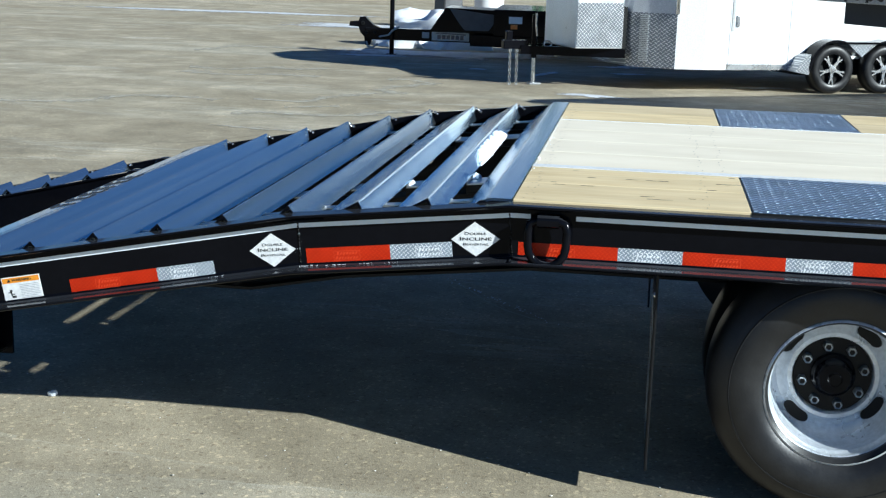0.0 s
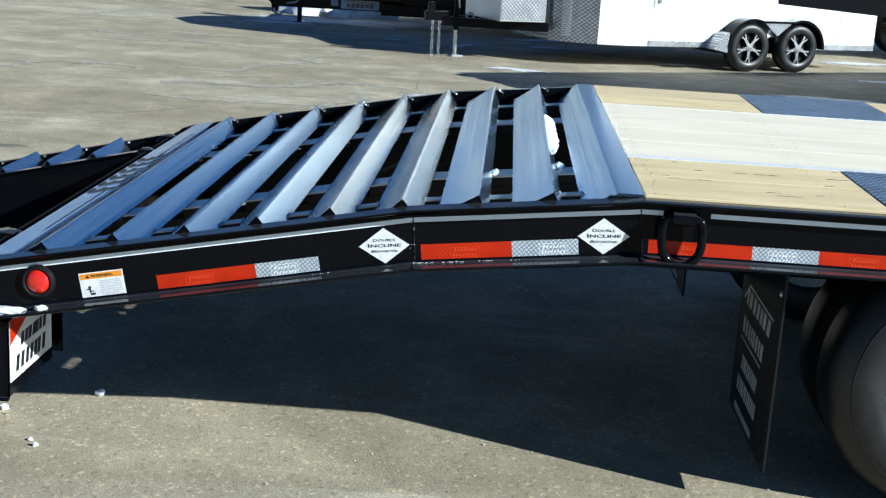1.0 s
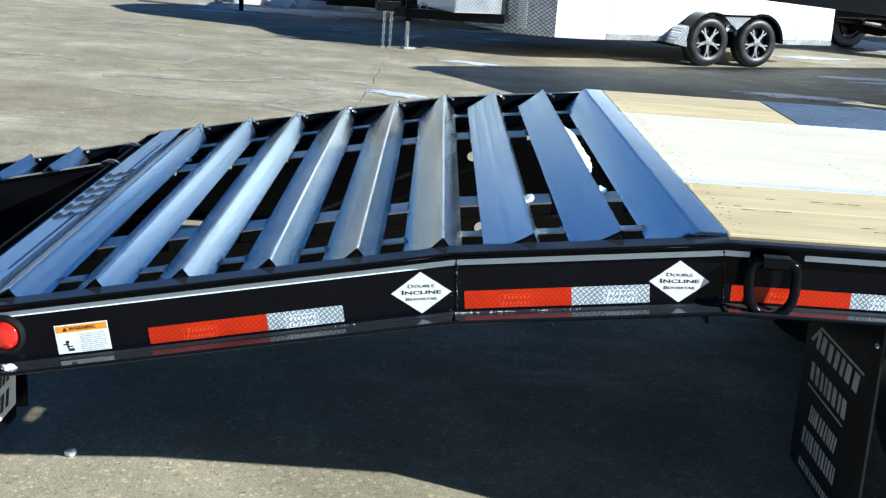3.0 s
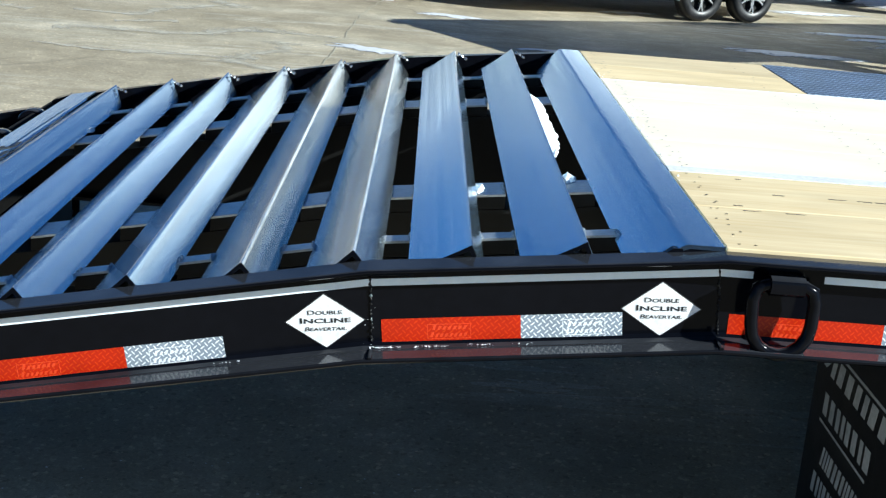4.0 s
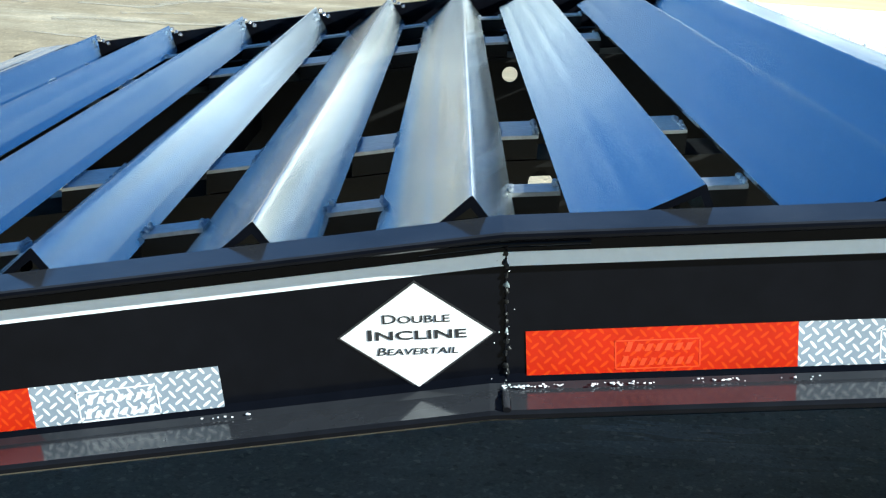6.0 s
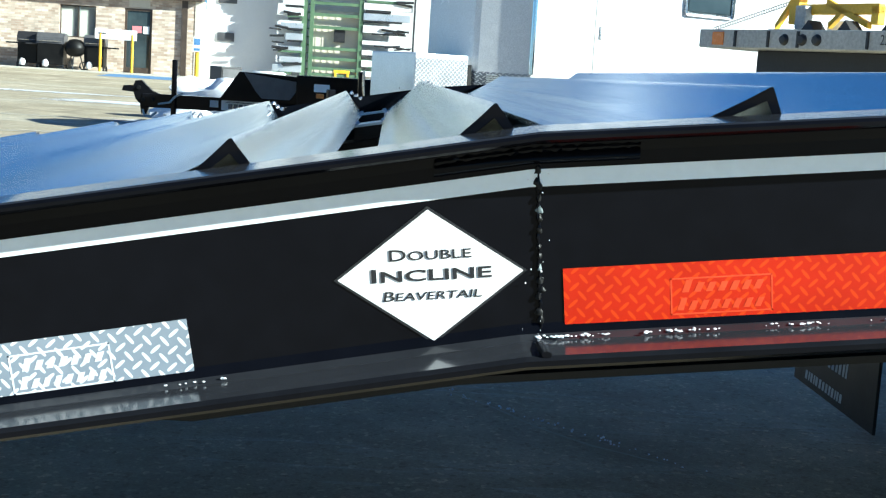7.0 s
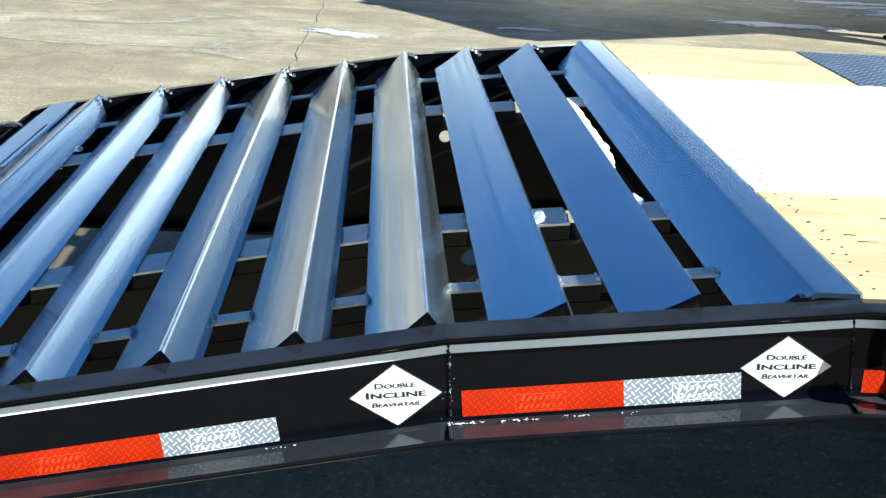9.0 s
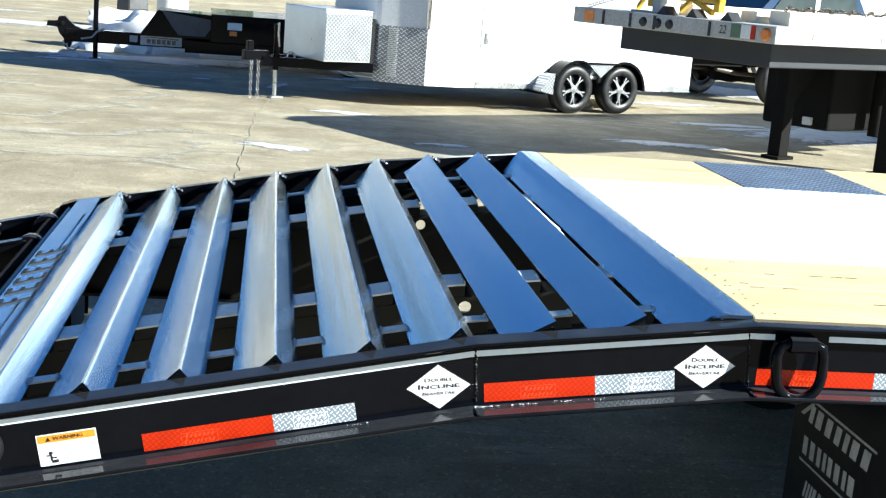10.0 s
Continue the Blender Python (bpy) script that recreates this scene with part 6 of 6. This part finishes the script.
# ---- snow and ice on the lot ----
def bodied(ob, values):
    """Gives a thin crust its attribute "body": 1 inside, 0 at the rim."""
    mark = ob.data.attributes.new("body", "FLOAT", "POINT")
    mark.data.foreach_set("value", values)


def patch(name, cx, cy, rx, ry, seed, rot=0.0, material=THINSNOW, h=0.012, label="thin patch of refrozen snow on the concrete", category="snow", group="snow patches on the lot"):
    bm = bmesh.new()
    n = 40
    outer, mid = [], []
    for k in range(n):
        t = 2 * math.pi * k / n
        f = 1 + 0.55 * noise.noise(Vector((2.2 * math.cos(t), 2.2 * math.sin(t), seed))) + 0.3 * noise.noise(Vector((6 * math.cos(t), 6 * math.sin(t), seed + 3)))
        p = Vector((rx * f * math.cos(t), ry * f * math.sin(t), 0))
        p.rotate(Euler((0, 0, radians(rot))))
        outer.append(bm.verts.new((cx + p.x, cy + p.y, 0.001)))
        mid.append(bm.verts.new((cx + p.x * 0.45, cy + p.y * 0.45, h)))
    c = bm.verts.new((cx, cy, h * 1.1))
    for k in range(n):
        j = (k + 1) % n
        bm.faces.new((outer[k], outer[j], mid[j], mid[k]))
        bm.faces.new((mid[k], mid[j], c))
    ob = part(name, bm, material, None, smooth=True)
    bodied(ob, ([0.0, 1.0] * n) + [1.0])
    tagged(ob, label, category, group, "stuff")


for k, a in enumerate(((-0.40, 8.80, 0.40, 0.17, -30), (0.36, 11.80, 0.48, 0.16, -20), (-1.35, 14.66, 0.16, 0.09, 0), (-0.37, 14.4, 0.50, 0.10, 70), (0.47, 15.9, 0.45, 0.14, 8),
                       (0.74, 14.87, 0.30, 0.10, 8), (-2.2, 17.1, 2.0, 0.75, 3), (3.75, 10.80, 0.85, 0.24, -6), (1.29, 9.54, 0.14, 0.04, 0), (5.16, 13.12, 0.9, 0.2, 8), (5.24, 15.58, 0.8, 0.22, 14), (2.45, 13.65, 0.55, 0.12, 22), (0.9, 16.2, 0.6, 0.2, 20), (1.16, 9.6, 0.35, 0.10, 0), (-3.2, 16.3, 0.7, 0.25, 4), (5.3, 12.75, 0.7, 0.15, 20), (-1.15, 17.6, 0.9, 0.35, 3))):
    patch("snow_patch", *a[:4], 1.0 + k, a[4])
patch("damp_stain", -3.03, 4.96, 0.12, 0.06, 33.0, 5, DAMP, 0.004, "dark damp stain on the concrete", "stain", "")
patch("snow_patch", 6.3, 12.7, 1.5, 0.85, 27.0, 24, THINSNOW, 0.02, "wide patch of snow under the flatbed")
patch("snow_patch", 7.2, 18.6, 1.3, 1.7, 17.0, 20, THINSNOW, 0.02, "wide patch of snow beside the pickup")
patch("snow_patch", -4.6, 23.6, 2.2, 0.9, 9.0, -6, THINSNOW, 0.02)
patch("snow_patch", -9.0, 27.5, 4.5, 0.5, 10.0, 2, THINSNOW, 0.02)


def ribbon(name, pts, width, seed, material, label, category, z=0.004):
    """A thin uneven streak lying on the lot along a few bends."""
    bm = bmesh.new()
    rows = []
    for (xa, ya), (xb, yb) in zip(pts, pts[1:]):
        n = max(4, int(math.hypot(xb - xa, yb - ya) / 0.06))
        for k in range(n):
            t = k / n
            x, y = xa + (xb - xa) * t, ya + (yb - ya) * t
            px, py = -(yb - ya), xb - xa
            l = math.hypot(px, py)
            w = width * (0.55 + 0.9 * abs(noise.noise(Vector((x * 2.1, y * 2.1, seed)))) + 0.5 * noise.noise(Vector((x * 9, y * 9, seed))))
            o = width * 2.0 * noise.noise(Vector((x * 1.3, y * 1.3, seed + 5))) + 0.03 * noise.noise(Vector((x * 3.7, y * 3.7, seed + 9)))
            rows.append([bm.verts.new((x + px / l * (o + d * w), y + py / l * (o + d * w), z + 0.00002 * len(rows) + (seed % 7) * 0.0002)) for d in (-1, 0, 1)])
    for a, b in zip(rows, rows[1:]):
        bm.faces.new((a[0], a[1], b[1], b[0]))
        bm.faces.new((a[1], a[2], b[2], b[1]))
    ob = part(name, bm, material)
    bodied(ob, [(0.0, 1.0, 0.0)[q % 3] for q in range(len(ob.data.vertices))])
    tagged(ob, label, category, kind="stuff")


for k, (w, pts) in enumerate(((0.12, ((-3.1, 9.8), (-2.64, 9.95), (-2.27, 10.6), (-1.9, 11.05))), (0.16, ((-1.9, 11.0), (-1.94, 12.45), (-2.3, 12.45))), (0.12, ((-3.0, 8.75), (-2.46, 8.89), (-1.37, 9.54), (-0.74, 9.14))),
                              (0.09, ((-2.9, 7.7), (-2.26, 7.69), (-1.66, 7.73), (-1.12, 7.7))), (0.09, ((-1.7, 9.39), (-1.0, 9.55))), (0.12, ((-2.7, 9.55), (-2.1, 9.74))), (0.14, ((-5.4, 8.7), (-4.4, 9.7), (-3.4, 9.6))),
                              (0.20, ((-5.0, 13.2), (-4.0, 13.6), (-3.2, 13.7))), (0.24, ((-6.0, 16.2), (-4.2, 16.9))), (0.18, ((-4.9, 12.7), (-4.0, 12.3), (-3.0, 12.4))), (0.14, ((-1.0, 7.2), (-1.3, 8.2), (-1.15, 8.9))))):
    ribbon("salt_streak", pts, 1.7 * w, 3.3 * k, SALT, "pale dried salt streak on the lot", "salt streak")
ribbon("pavement_crack", ((-0.45, 12.8), (-0.59, 11.29), (-0.64, 9.45), (-0.67, 8.36), (-0.72, 5.0)), 0.007, 41.0, CRACK, "faint branching crack in the lot", "crack", 0.0015)
ribbon("pavement_crack", ((-1.3, 12.9), (-1.0, 12.75), (-0.2, 12.6)), 0.012, 44.0, CRACK, "dark crack in the lot", "crack")
ribbon("pavement_crack", ((0.0, 2.85), (0.10, 2.62), (0.25, 2.40), (0.43, 2.13), (0.66, 1.94), (0.80, 1.75)), 0.006, 47.0, CRACK, "dark crack in the lot under the trailer", "crack")
rnd = random.Random(19)
bm = bmesh.new()
for k in range(60):
    f = rnd.random()
    x, y = 0.08 + 0.60 * f + rnd.gauss(0, 0.012), 2.66 - 0.72 * f + rnd.gauss(0, 0.012)
    r = rnd.uniform(0.001, 0.004)
    q = bmesh.ops.create_icosphere(bm, subdivisions=1, radius=r)
    bmesh.ops.translate(bm, verts=q["verts"], vec=(x, y, r * 0.5))
tagged(part("ice_crumbs", bm, SNOW), "crumbs of ice along a crack under the trailer", "ice", kind="stuff")

bm = bmesh.new()
lump(bm, (-2.62, 18.6, 0.08), (0.85, 0.6, 0.56), 2.2, 4)
tagged(part("snow_bank", bm, SNOW, None, smooth=True), "ploughed bank of white snow behind the black trailer", "snow")

# loose grit on the near strip of the lot
rnd = random.Random(77)
verts, faces = [], []
for k in range(1500):
    x, y = rnd.uniform(-2.6, 2.6), rnd.uniform(-1.9, 0.9)
    r = rnd.uniform(0.0015, 0.0042) * (1.5 if rnd.random() < 0.05 else 1)
    n = len(verts)
    a = rnd.uniform(0, 3)
    for dx, dy, dz in ((1, 0, 0.3), (0, 1, 0.3), (-1, 0, 0.3), (0, -1, 0.3), (0, 0, 0.9)):
        verts.append((x + r * (dx * math.cos(a) - dy * math.sin(a)) * rnd.uniform(0.8, 1.3), y + r * (dx * math.sin(a) + dy * math.cos(a)), 0.0005 + r * dz))
    faces += [(n, n + 1, n + 4), (n + 1, n + 2, n + 4), (n + 2, n + 3, n + 4), (n + 3, n, n + 4)]
me = bpy.data.meshes.new("loose_grit")
me.from_pydata(verts, [], faces)
me.materials.append(GRIT)
tagged(new("loose_grit", me), "loose pale and dark grit on the lot", "grit", kind="stuff")
for k, (x, y, r) in enumerate(((-1.052, 0.561, 0.022), (-1.31, 0.375, 0.018), (-1.14, 0.14, 0.010), (-1.11, 0.10, 0.012))):
    bm = bmesh.new()
    lump(bm, (x, y, r * 0.35), (r * 0.85, r * 0.7, r * 0.7), 7.7 * k)
    tagged(part("ice_lump", bm, SNOW, None, smooth=True), "small lump of ice on the ground by the ramp", "ice", "ice lumps")
